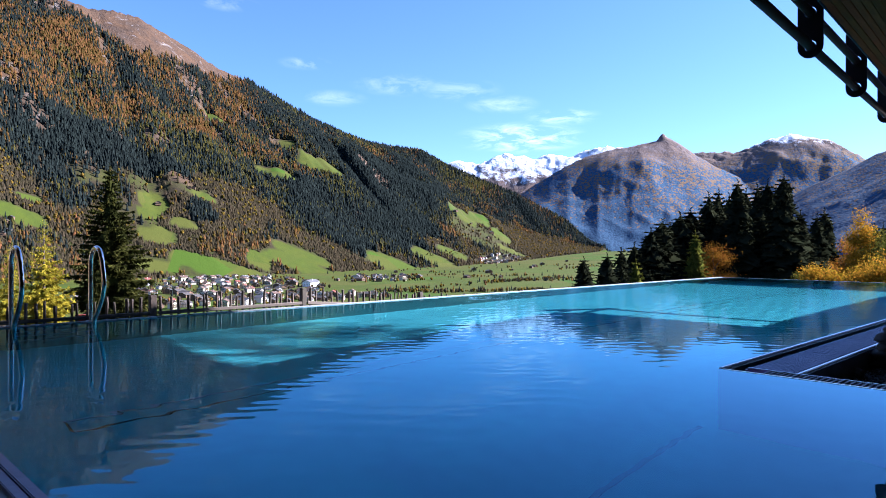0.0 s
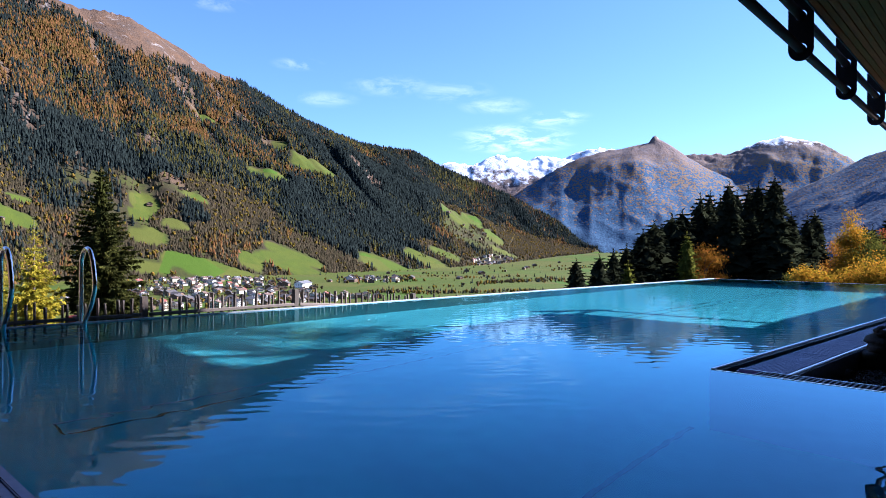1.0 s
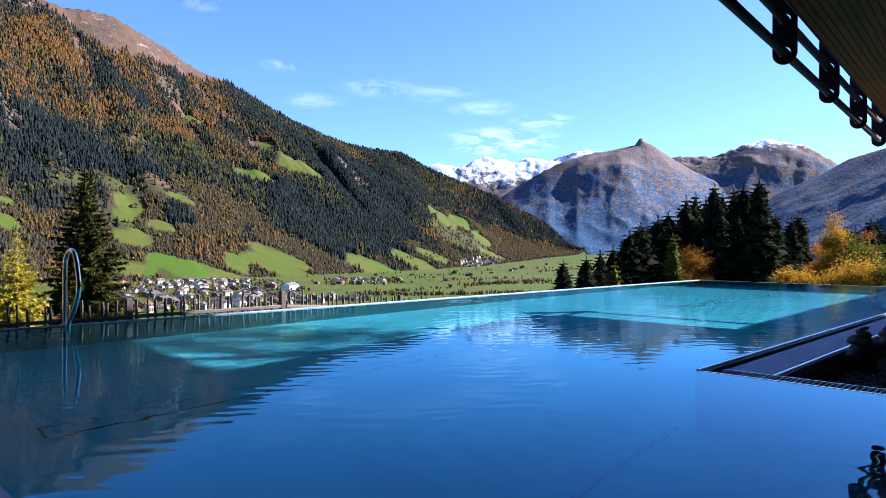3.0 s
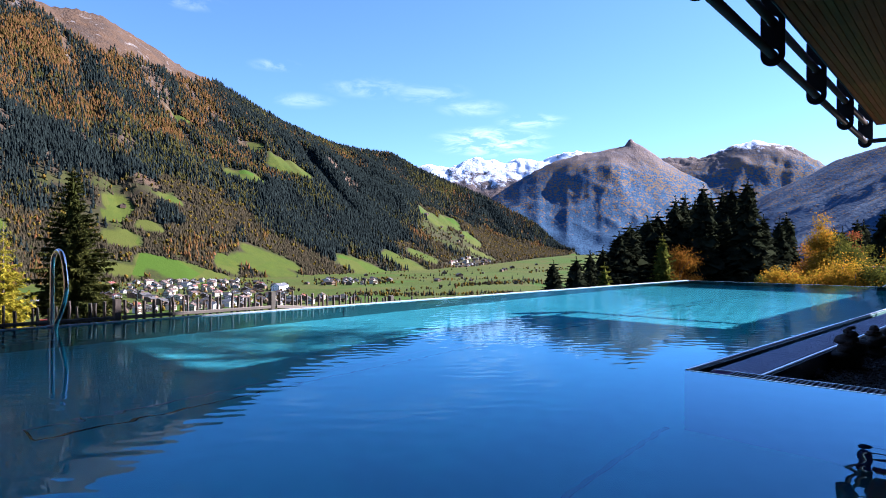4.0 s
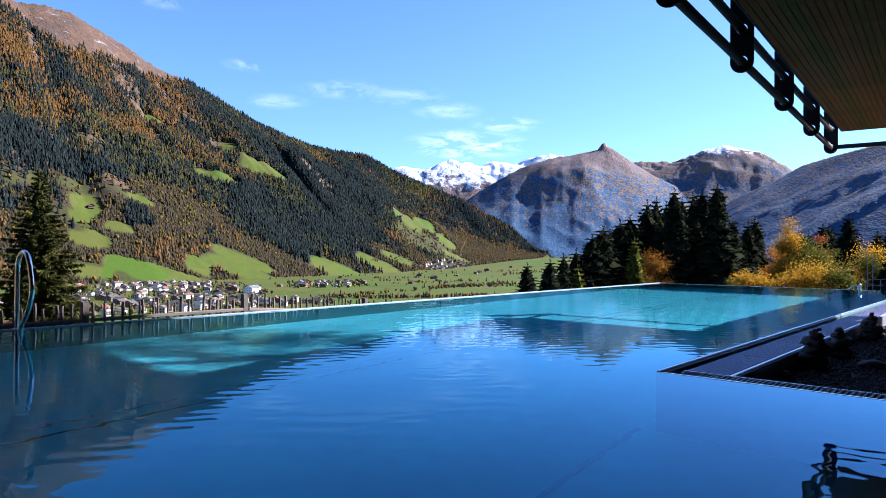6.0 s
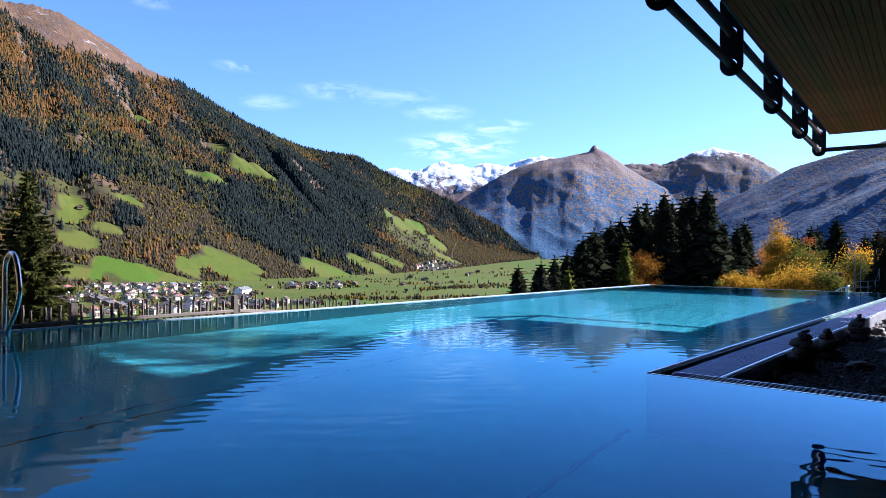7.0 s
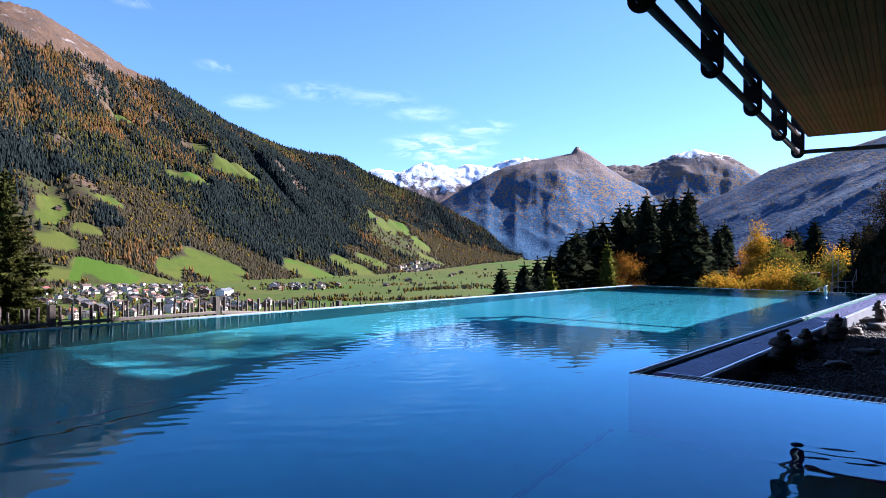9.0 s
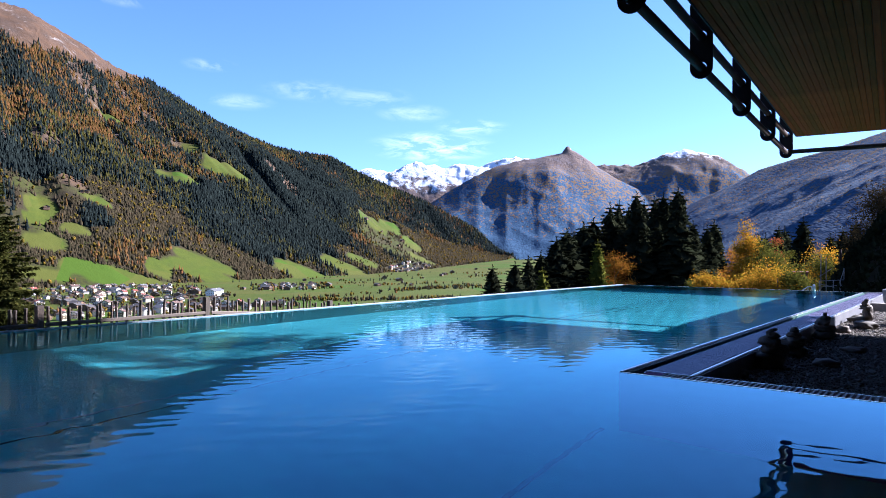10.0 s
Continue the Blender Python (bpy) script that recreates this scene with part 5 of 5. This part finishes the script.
def make_spruce(name, h, wide, mat, label, category, seed, thin=1.0, droop=0.35, bare=0.06, blend=0.22):
    """Conifer h metres high: trunk and a crown of drooping boughs with hanging twigs."""
    g = np.random.default_rng(seed)
    tree = thing(name, label, category)
    part("trunk", tube(bmesh.new(), [(0, 0, -0.4), (0, 0, h * 0.3), (0.03, 0, h * 0.7), (0, 0, h * 0.985)], [h * 0.016, h * 0.012, h * 0.006, 0.012], 9), BARK, tree, smooth=True)
    P, D, L, Wd = [], [], [], []
    z = bare * h
    while z < h * 0.985:
        f = z / h
        reach = wide * (1 - f) ** 0.82 * g.uniform(0.82, 1.12) + 0.02
        n = max(4, int(round((7.5 if f < 0.7 else 5.5) * thin)))
        for b in range(n):
            a = 2 * math.pi * b / n + g.uniform(-0.45, 0.45) + z * 2.1
            Lb = reach * g.uniform(0.62, 1.12)
            m = max(4, int(Lb / 0.145 * thin))
            s = (np.arange(m) + g.uniform(0.2, 1.0, m)) / m
            out = np.array([math.cos(a), math.sin(a), 0])
            tang = np.array([-math.sin(a), math.cos(a), 0])
            zz = z + g.uniform(-blend, blend) + 0.10 * Lb * s - droop * Lb * s ** 1.6 + 0.22 * Lb * s ** 4
            base = out[None] * (Lb * s)[:, None] + np.array([0, 0, 1])[None] * zz[:, None]
            for k in range(6):
                sd = g.uniform(-1, 1, m)
                d = out[None] * g.uniform(0.25, 0.9, m)[:, None] + tang[None] * (sd * 0.9)[:, None]
                d[:, 2] += g.uniform(-0.95, 0.25, m)
                d /= np.linalg.norm(d, axis=1, keepdims=True)
                l = (0.20 + 0.36 * Lb * (1 - 0.55 * s)) * g.uniform(0.5, 1.1, m)
                l = np.minimum(0.6 * l, 0.34) * min(1.0, 0.22 + 3.2 * (1 - f))
                P.append(base + g.normal(0, 0.03, (m, 3)))
                D.append(d)
                L.append(l)
                Wd.append(l * g.uniform(0.11, 0.22, m))
        z += h * 0.0135 + 0.03 + 0.05 * g.uniform()
    # leader
    V, F = twigs(np.concatenate(P), np.concatenate(D), np.concatenate(L), np.concatenate(Wd), g)
    crown = mesh_object("crown", V, F, mat)
    crown.parent = tree
    return tree


def make_dense_spruce(name, h, wide, mat, label, category, seed, core=0.74, fringe=4, step=0.115):
    """Dense conifer: whorls of arched boughs, each fringed on both sides with hanging twigs, over a dark core."""
    g = np.random.default_rng(seed)
    tree = thing(name, label, category)
    part("trunk", tube(bmesh.new(), [(0, 0, -0.4), (0, 0, h * 0.3), (0.03, 0, h * 0.7), (0, 0, h * 0.96)], [h * 0.016, h * 0.012, h * 0.006, 0.012], 9), BARK, tree, smooth=True)
    P, D, L, Wd = [], [], [], []
    z = 0.05 * h
    while z < h * 0.975:
        f = z / h
        full = wide * (1 - f) ** 0.80
        n = 9 if f < 0.85 else 6
        turn = g.uniform(0, 6.28)
        for b in range(n):
            a = 2 * math.pi * b / n + g.uniform(-0.3, 0.3) + turn
            Lb = full * g.uniform(0.58, 1.18)
            m = max(4, int(Lb / step))
            s = g.uniform(0.22, 1.0, m) ** 0.8
            out, tang = np.array([math.cos(a), math.sin(a), 0]), np.array([-math.sin(a), math.cos(a), 0])
            rise = 0.75 * f - 0.15
            zz = z + Lb * (rise * s - 0.55 * s ** 2 + 0.30 * s ** 3)
            base = out[None] * (Lb * s)[:, None] + np.array([0, 0, 1])[None] * zz[:, None]
            for k in range(fringe):
                sd = g.choice([-1.0, 1.0], m) * g.uniform(0.2, 1.0, m)
                d = out[None] * g.uniform(0.35, 1.0, m)[:, None] + tang[None] * sd[:, None]
                d[:, 2] += g.uniform(-1.1, 0.25, m) + 0.7 * (f > 0.85)
                d /= np.linalg.norm(d, axis=1, keepdims=True)
                l = (0.12 + 0.22 * Lb * (1.15 - s)) * g.uniform(0.6, 1.2, m)
                P.append(base)
                D.append(d)
                L.append(np.minimum(l, 0.40))
                Wd.append(np.minimum(l, 0.40) * g.uniform(0.17, 0.30, m))
        z += 0.19 + 0.10 * g.uniform() + 0.08 * (1 - f)
    # leader
    for k in range(5):
        P.append(np.array([[0, 0, h * (0.955 + 0.009 * k)]] * 4))
        d = np.stack([g.uniform(-0.5, 0.5, 4), g.uniform(-0.5, 0.5, 4), np.ones(4)], -1)
        D.append(d / np.linalg.norm(d, axis=1, keepdims=True))
        L.append(np.full(4, h * 0.012))
        Wd.append(np.full(4, 0.02))
    V, F = twigs(np.concatenate(P), np.concatenate(D), np.concatenate(L), np.concatenate(Wd), g)
    tiers, sides = 46, 19
    CV, CF = [], []
    for k in range(tiers):
        f = 0.03 + 0.92 * k / tiers
        rad = core * wide * (1 - f) ** 0.80
        c = len(V) + len(CV)
        CV.append((0, 0, h * min(0.985, f + 0.05)))
        for s in range(sides):
            a = 2 * math.pi * (s + 0.5 * (k % 2)) / sides + g.normal(0, 0.14)
            rr = rad * g.uniform(0.35, 1.32)
            CV.append((rr * math.cos(a), rr * math.sin(a), h * (f + g.uniform(-0.022, 0.010))))
        CF += [(c, c + 1 + s, c + 1 + (s + 1) % sides) for s in range(sides)]
    crown = mesh_object("crown", np.concatenate([V, CV]), np.concatenate([F, CF]), mat)
    crown.parent = tree
    return tree


def make_leafy(name, h, wide, mat, label, category, seed, clumps=70, leaves=60, leaf=0.10, low=0.25, tall=1.0, stems=1):
    """Broad-leaved tree or bush: stem, limbs and clumps of single leaves with gaps."""
    g = np.random.default_rng(seed)
    tree = thing(name, label, category)
    bm = bmesh.new()
    C = []
    for k in range(clumps):
        u = g.normal(0, 1, 3)
        u /= np.linalg.norm(u)
        rr = g.uniform(0.45, 1.0) ** 0.6
        f = 0.5 + 0.5 * u[2] * rr
        zz = h * (low + (1 - low) * f)
        shape = wide * (math.sin(math.pi * min(1, max(0.02, 0.10 + 0.86 * f))) ** (0.8 if tall < 1.5 else 1.0))
        C.append((u[0] * rr * shape, u[1] * rr * shape, zz))
    C = np.array(C)
    for s in range(stems):
        ox, oy = (0, 0) if stems == 1 else (g.uniform(-0.3, 0.3) * wide, g.uniform(-0.3, 0.3) * wide)
        tube(bm, [(ox, oy, -0.4), (ox * 1.1, oy, h * low), (ox * 1.2, oy * 1.2, h * 0.6), (ox * 1.3, oy * 1.3, h * 0.93)],
             [h * 0.014 / stems ** 0.5 + 0.02, h * 0.010 / stems ** 0.5 + 0.015, h * 0.005 + 0.008, 0.01], 7)
    part("trunk", bm, BARK, tree, smooth=True)
    for c in C[:: max(1, clumps // 12)]:
        bm = bmesh.new()
        z0 = max(h * low * 0.6, c[2] - 0.55 * math.hypot(c[0], c[1]) - 0.3)
        tube(bm, [(0, 0, z0), (c[0] * 0.5, c[1] * 0.5, (z0 + c[2]) / 2 + 0.08), tuple(c)], [0.03 + h * 0.002, 0.018, 0.006], 5)
        part("limb", bm, BARK, tree, smooth=True)
    n = clumps * leaves
    size = np.repeat(g.uniform(0.5, 1.1, clumps), leaves) * wide * 0.22
    p = np.repeat(C, leaves, 0) + g.normal(0, 1, (n, 3)) * size[:, None] * np.array([1, 1, 0.8])
    p[:, 2] = np.clip(p[:, 2], 0.05, h * 1.02)
    d = g.normal(0, 1, (n, 3))
    d[:, 2] -= 0.3
    d /= np.linalg.norm(d, axis=1, keepdims=True)
    l = g.uniform(0.7, 1.4, n) * leaf
    V, F = twigs(p, d, l, l * 0.42, g)
    crown = mesh_object("crown", V, F, mat)
    crown.parent = tree
    return tree


def place(tree, x, y, top=None, turn=0.0, h=None, squash=1.0):
    """Stand a tree on the ground, scaled so that its tip reaches the height top."""
    z = ground_z(x, y)
    k = 1.0 if top is None else (top - z) / h
    tree.matrix_basis = pose(x, y, z, 0, 0, turn) @ Matrix.Diagonal((k * squash, k * squash, k, 1))


def build_trees():
    big = make_dense_spruce("spruce_tree", 17.0, 4.5, NEEDLE, "tall green spruce with drooping boughs behind the fence", "spruce", 1, core=0.34, fringe=11)
    place(big, -39.88, 13.18, 5.3, 20, 17.0)
    la = make_spruce("larch_tree", 13.0, 2.9, LARCH_GREEN, "airy yellow-green larch behind the fence", "larch", 2, thin=1.5, droop=0.15)
    place(la, -34.94, 8.68, 2.1, 0, 13.0)
    lb = make_spruce("larch_tree", 11.0, 2.6, LARCH_GREEN, "airy yellow-green larch behind the fence", "larch", 3, thin=1.4, droop=0.2)
    place(lb, -39.03, 8.2, 0.9, 40, 11.0)
    # spruces behind the far end of the pool, darkened in colour as backlit
    kinds = [make_dense_spruce("spruce_tree", 16.0, w, NEEDLE_SHADED, "slender spruce behind the far pool edge, darkened as backlit", "spruce", 10 + k)
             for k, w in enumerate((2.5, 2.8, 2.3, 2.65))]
    kinds += [make_dense_spruce("spruce_tree", 16.0, w, NEEDLE_SHADED, "spruce far beyond the pool edge, darkened as backlit", "spruce", 20 + k, step=0.26)
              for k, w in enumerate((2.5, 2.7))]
    spots = [(-18.3, 27.46, 0.31), (-18.96, 30.6, 0.48), (-19.91, 33.54, 0.76), (-20.29, 35.63, 1.1), (-19.94, 36.96, 1.95),
             (-19.84, 38.15, 2.5), (-21.21, 41.94, 2.32), (-20.23, 41.31, 3.08), (-20.13, 42.47, 3.39), (-19.52, 43.85, 4.49),
             (-19.76, 45.93, 4.8), (-19.91, 48.04, 4.66), (-17.53, 43.61, 5.15), (-19.63, 50.31, 5.14), (-18.23, 48.7, 5.25),
             (-16.96, 47.03, 5.39), (-18.48, 52.86, 5.26), (-15.08, 44.52, 5.38), (-16.23, 49.4, 2.13), (-17.05, 57.53, 3.41)]
    spots += [(-17.11, 59.59, 3.97), (-18.93, 82.87, 3.35), (-17.17, 78.13, 3.31), (-14.91, 73.5, 3.87), (-14.75, 75.57, 3.89),
              (-12.3, 70.94, 4.51), (-13.28, 94.07, 3.72), (-12.24, 96.22, 4.39), (-10.1, 89.43, 5.07), (-18.2, 33.6, -0.5),
              (-18.9, 40.6, 1.4), (-16.6, 45.4, 3.2), (-15.9, 50.2, 3.4), (-11.6, 95.0, 3.2), (-8.6, 92.0, 3.6), (-19.2, 32.4, -0.1), (-19.6, 37.6, 1.3), (-20.6, 40.2, 2.0), (-18.4, 45.6, 3.4), (-17.6, 50.6, 3.6)]
    used = set()
    for k, (x, y, top) in enumerate(spots):
        i = k % 4 if y < 56 else 4 + k % 2
        proto = kinds[i]
        if i in used:
            proto = copy_thing(proto, Matrix())
        used.add(i)
        wide = 2.0 if k < 4 else 2.5 if k < 9 else 1.6 if k < 18 else 1.7
        proto["group"] = "dark spruces beyond the pool"
        place(proto, x, y, top, 57 * k, 16.0, wide)
    ol = make_dense_spruce("larch_tree", 13.0, 3.0, LARCH_DIM, "olive-green larch among dark spruces", "larch", 4)
    place(ol, -17.74, 38.07, 1.75, 0, 13.0)
    o2 = make_dense_spruce("larch_tree", 9.0, 2.0, LARCH_DIM, "olive-green larch among dark spruces", "larch", 5)
    place(o2, -17.73, 31.33, 0.15, 0, 9.0)
    oa = make_leafy("autumn_tree", 10.0, 1.4, ORANGE, "orange autumn tree half hidden by spruces", "tree", 21, 90, 420, 0.045)
    place(oa, -17.6, 40.2, 1.55, 0, 10.0)
    bi = make_leafy("autumn_tree", 12.0, 1.15, GOLD, "slender golden-orange birch in autumn colour", "tree", 22, 150, 300, 0.066, low=0.22, tall=2.0)
    place(bi, -9.97, 40.8, 2.78, 0, 12.0)
    b2 = make_leafy("autumn_tree", 10.0, 1.1, ORANGE, "orange birch in autumn colour", "tree", 23, 110, 270, 0.066, low=0.22, tall=2.0)
    place(b2, -10.9, 41.5, 1.2, 30, 10.0)
    for k, (x, y, top, w, mat, lab) in enumerate((
            (-9.54, 31.59, 0.0, 1.3, GOLD, "golden-yellow bush in autumn leaf"), (-8.85, 31.79, -0.1, 1.2, GOLD, "golden-yellow bush in autumn leaf"),
            (-8.0, 32.6, -0.05, 1.1, GOLD, "golden-yellow bush in autumn leaf"), (-6.84, 32.28, 0.56, 1.6, GOLD, "large golden bush in autumn leaf"),
            (-6.0, 32.0, 0.30, 1.2, OLIVE, "olive-green bush turning yellow"), (-10.6, 33.4, -0.5, 1.0, OLIVE, "olive-green bush turning yellow"),
            (-7.3, 34.6, 0.95, 1.5, OLIVE, "olive-green bush turning yellow"))):
        h = top - ground_z(x, y)
        b = make_leafy("bush", h, w, mat, lab, "bush", 30 + k, 120, 300, 0.066, low=0.12, stems=4)
        tagged(b, group="autumn bushes beyond the pool")
        place(b, x, y)
    # out-of-view tree, added only to break up sunlight on the pool floor
    shade = make_leafy("autumn_tree", 16.0, 2.3, OLIVE, "unseen tall sparse tree, added to dapple the pool floor", "tree", 61, 46, 140, 0.13, low=0.60)
    place(shade, 4.0, 18.0, 15.0, 0, 16.0)
    for k, (x, y, top, w, mat, lab) in enumerate((
            (-9.13, 41.0, 1.6, 1.7, OLIVE, "olive-green tree turning yellow"), (-9.84, 48.0, 1.75, 1.3, RUST, "rust-red autumn tree beyond the bushes"),
            (-7.66, 51.43, 1.8, 2.2, GOLD, "golden autumn tree below the slope"), (-7.9, 41.33, 0.9, 1.6, OLIVE, "olive-green tree turning yellow"),
            (-6.9, 46.0, 0.7, 1.9, OLIVE, "olive-green tree turning yellow"), (-5.6, 53.0, 1.3, 1.8, GOLD, "golden autumn tree below the slope"),
            (-3.5, 44.84, 5.2, 2.4, BROWN_LEAF, "dark half-bare tree on the shaded bank"))):
        h = top - ground_z(x, y)
        b = make_leafy("autumn_tree", h, w, mat, lab, "tree", 50 + k, 110, 220, 0.085, low=0.25)
        place(b, x, y)



def build_scrub():
    """Undergrowth on the bank beside the gravel, its shade put in as dark colour."""
    g = np.random.default_rng(77)
    n = 9000
    x, y = g.uniform(-5.2, 1.5, n), g.uniform(18.5, 30, n)
    tall = 0.12 + 0.5 * smooth(0.0, 0.3, fbm(x, y, 1.6, 3, 171))
    x, y, tall = np.repeat(x, 3), np.repeat(y, 3), np.repeat(tall, 3)
    x, y = x + g.normal(0, 0.05, len(x)), y + g.normal(0, 0.05, len(y))
    z = land(x, y) + tall * g.uniform(-0.1, 0.8, len(x))
    d = g.normal(0, 0.7, (len(x), 3))
    d[:, 2] += 0.8
    d /= np.linalg.norm(d, axis=1, keepdims=True)
    size = g.uniform(0.10, 0.24, len(x))
    V, F = kites(np.stack([x, y, z], -1), d, size, size * 0.3, g)
    ob = mesh_object("undergrowth", V, F, NEEDLE_SHADED)
    tagged(ob, "undergrowth covering the bank, coloured dark for its shade", "undergrowth", kind="stuff")


build_trees()
build_scrub()

# ---------------------------------------------------------------- houses in the valley
WALLS = [material("white_render", (0.50, 0.47, 0.42), 0.9, 0, 0.08, 0.3, fine=0.05), material("cream_render", (0.561, 0.493, 0.357), 0.9, 0, 0.1, 0.3, fine=0.05),
         material("brown_timber", (0.1445, 0.085, 0.0467), 0.85, 0, 0.3, 0.5, fine=0.15), material("grey_render", (0.357, 0.3485, 0.34), 0.9, 0, 0.12, 0.3, fine=0.05)]
ROOFS = [material("dark_tiles", (0.051, 0.0442, 0.0425), 0.8, 0, 0.3, 0.6, fine=0.2), material("brown_tiles", (0.0935, 0.0527, 0.0374), 0.8, 0, 0.3, 0.6, fine=0.2),
         material("red_tiles", (0.204, 0.051, 0.034), 0.8, 0, 0.3, 0.6, fine=0.2), material("grey_sheet_roof", (0.085, 0.085, 0.09), 0.7, 0.0, 0.2, 0.6, fine=0.1)]
PANE = material("dark_window", (0.03, 0.035, 0.04), 0.2, 0, 0.2, 1)
BALCONY = material("balcony_timber", (0.12, 0.07, 0.04), 0.85, 0, 0.3, 1, fine=0.1)


def make_house(w, d, storeys, wall, roof, label, timber=True):
    """Alpine house: walls, a low gable roof with eaves, windows, balcony and chimney."""
    hgt = 2.8 * storeys
    house = thing("house", label, "house", group="houses of the valley villages")
    ridge = hgt + 0.24 * w
    bm = bmesh.new()
    pts = [(-w / 2, 0), (w / 2, 0), (w / 2, hgt), (0, ridge), (-w / 2, hgt)]
    a = [bm.verts.new((x, -d / 2, z - (2 if z == 0 else 0))) for x, z in pts]
    b = [bm.verts.new((x, d / 2, z - (2 if z == 0 else 0))) for x, z in pts]
    bm.faces.new(a[::-1])
    bm.faces.new(b)
    for k in range(5):
        bm.faces.new((a[k], a[(k + 1) % 5], b[(k + 1) % 5], b[k]))
    bmesh.ops.recalc_face_normals(bm, faces=bm.faces[:])
    part("wall", bm, wall, house)
    e = 1.1
    bm = bmesh.new()
    drop = 0.24 * 2 * e * 0.5 + 0.25
    prof = [(-w / 2 - e, hgt - drop + 0.3), (0, ridge + 0.35), (w / 2 + e, hgt - drop + 0.3), (w / 2 + e, hgt - drop + 0.0), (0, ridge + 0.05), (-w / 2 - e, hgt - drop)]
    a = [bm.verts.new((x, -d / 2 - e, z)) for x, z in prof]
    b = [bm.verts.new((x, d / 2 + e, z)) for x, z in prof]
    bm.faces.new((a[0], a[1], a[4], a[5]))
    bm.faces.new((a[1], a[2], a[3], a[4]))
    bm.faces.new((b[0], b[5], b[4], b[1]))
    bm.faces.new((b[1], b[4], b[3], b[2]))
    for k in range(6):
        bm.faces.new((a[k], b[k], b[(k + 1) % 6], a[(k + 1) % 6]))
    bmesh.ops.recalc_face_normals(bm, faces=bm.faces[:])
    part("roof", bm, roof, house)
    part("chimney", box_bm(w * 0.15, -0.4, ridge - 0.8, w * 0.15 + 0.8, 0.4, ridge + 1.0), wall, house)
    n = max(2, int(w / 3.2))
    for s in range(storeys):
        for k in range(n):
            x = -w / 2 + w * (k + 0.5) / n
            for sy in (-1, 1):
                y = sy * d / 2
                part("window", box_bm(x - 0.55, min(y, y + sy * 0.05), 2.8 * s + 0.9, x + 0.55, max(y, y + sy * 0.05), 2.8 * s + 2.2), PANE, house)
        if s and timber:
            for sy in (-1, 1):
                y = sy * d / 2
                part("balcony", box_bm(-w * 0.45, min(y + sy * 0.06, y + sy * 1.0), 2.8 * s - 0.1, w * 0.45, max(y + sy * 0.06, y + sy * 1.0), 2.8 * s + 0.85), BALCONY, house)
    return house


def build_houses():
    g = random.Random(12)
    protos = [make_house(11, 13, 2, WALLS[0], ROOFS[0], "white two-storey alpine house with dark gable roof"),
              make_house(12, 15, 3, WALLS[1], ROOFS[1], "cream three-storey house with brown gable roof"),
              make_house(10, 12, 2, WALLS[2], ROOFS[0], "brown timber house with dark gable roof"),
              make_house(11, 12, 2, WALLS[0], ROOFS[2], "white house with red tiled gable roof"),
              make_house(13, 22, 3, WALLS[0], ROOFS[3], "long white guesthouse with grey sheet roof", False),
              make_house(12, 14, 2, WALLS[3], ROOFS[1], "grey rendered house with brown roof"),
              make_house(14, 18, 2, WALLS[2], ROOFS[0], "large dark timber farmhouse with wide roof")]
    hotel = make_house(16, 44, 3, material("bright_render", (0.78, 0.77, 0.74), 0.9, 0, 0.06, 0.3, fine=0.05), ROOFS[3], "large white three-storey hotel with low grey roof", False)
    hotel.matrix_basis = pose(-1058, 699, ground_z(-1058, 699) + 0.1, 0, 0, 35)
    spots, tries = [], 0
    zones = [(VILLAGES[0], 176), (VILLAGES[1], 28), (VILLAGES[2], 60), (VILLAGES[3], 36)]
    for (cx, cy, a, b, turn), count in zones:
        c, s, made, tries = math.cos(radians(turn)), math.sin(radians(turn)), 0, 0
        while made < count and tries < 6000:
            tries += 1
            u, v = g.uniform(-1, 1), g.uniform(-1, 1)
            if u * u + v * v > 1:
                continue
            x, y = cx + u * a * c - v * b * s, cy + u * a * s + v * b * c
            if math.hypot(x + 1058, y - 699) > 40 and all((x - p) ** 2 + (y - q) ** 2 > 18 ** 2 for p, q in spots):
                spots.append((x, y))
                made += 1
    # scattered farms and huts
    spots += [(-1640, 339), (-1655, 350), (-1600, 322), (-1612, 335), (-1777, 789), (-1785, 805), (-1740, 690), (-1317, 1420), (-1240, 1500),
              (-1180, 1330), (-1100, 1250), (-1290, 1650), (-1330, 1720), (-1400, 1850), (-1250, 1780), (-2080, 1405), (-1900, 2030),
              (-1840, 2090), (-1950, 1990), (-1790, 2010), (-1440, 2050), (-1060, 1120), (-1010, 1180), (-1380, 1180)]
    used = set()
    for k, (x, y) in enumerate(spots):
        i = g.choices(range(7), (3, 4, 8, 3, 0.8, 4, 7))[0] if k < len(spots) - 24 else g.choice((2, 6))
        h = protos[i]
        if i in used:
            h = copy_thing(h, Matrix())
        used.add(i)
        sc = g.uniform(0.62, 1.0)
        h.matrix_basis = pose(x, y, ground_z(x, y) + 0.1, 0, 0, g.gauss(60, 25)) @ Matrix.Diagonal((sc, sc, sc, 1))


build_houses()
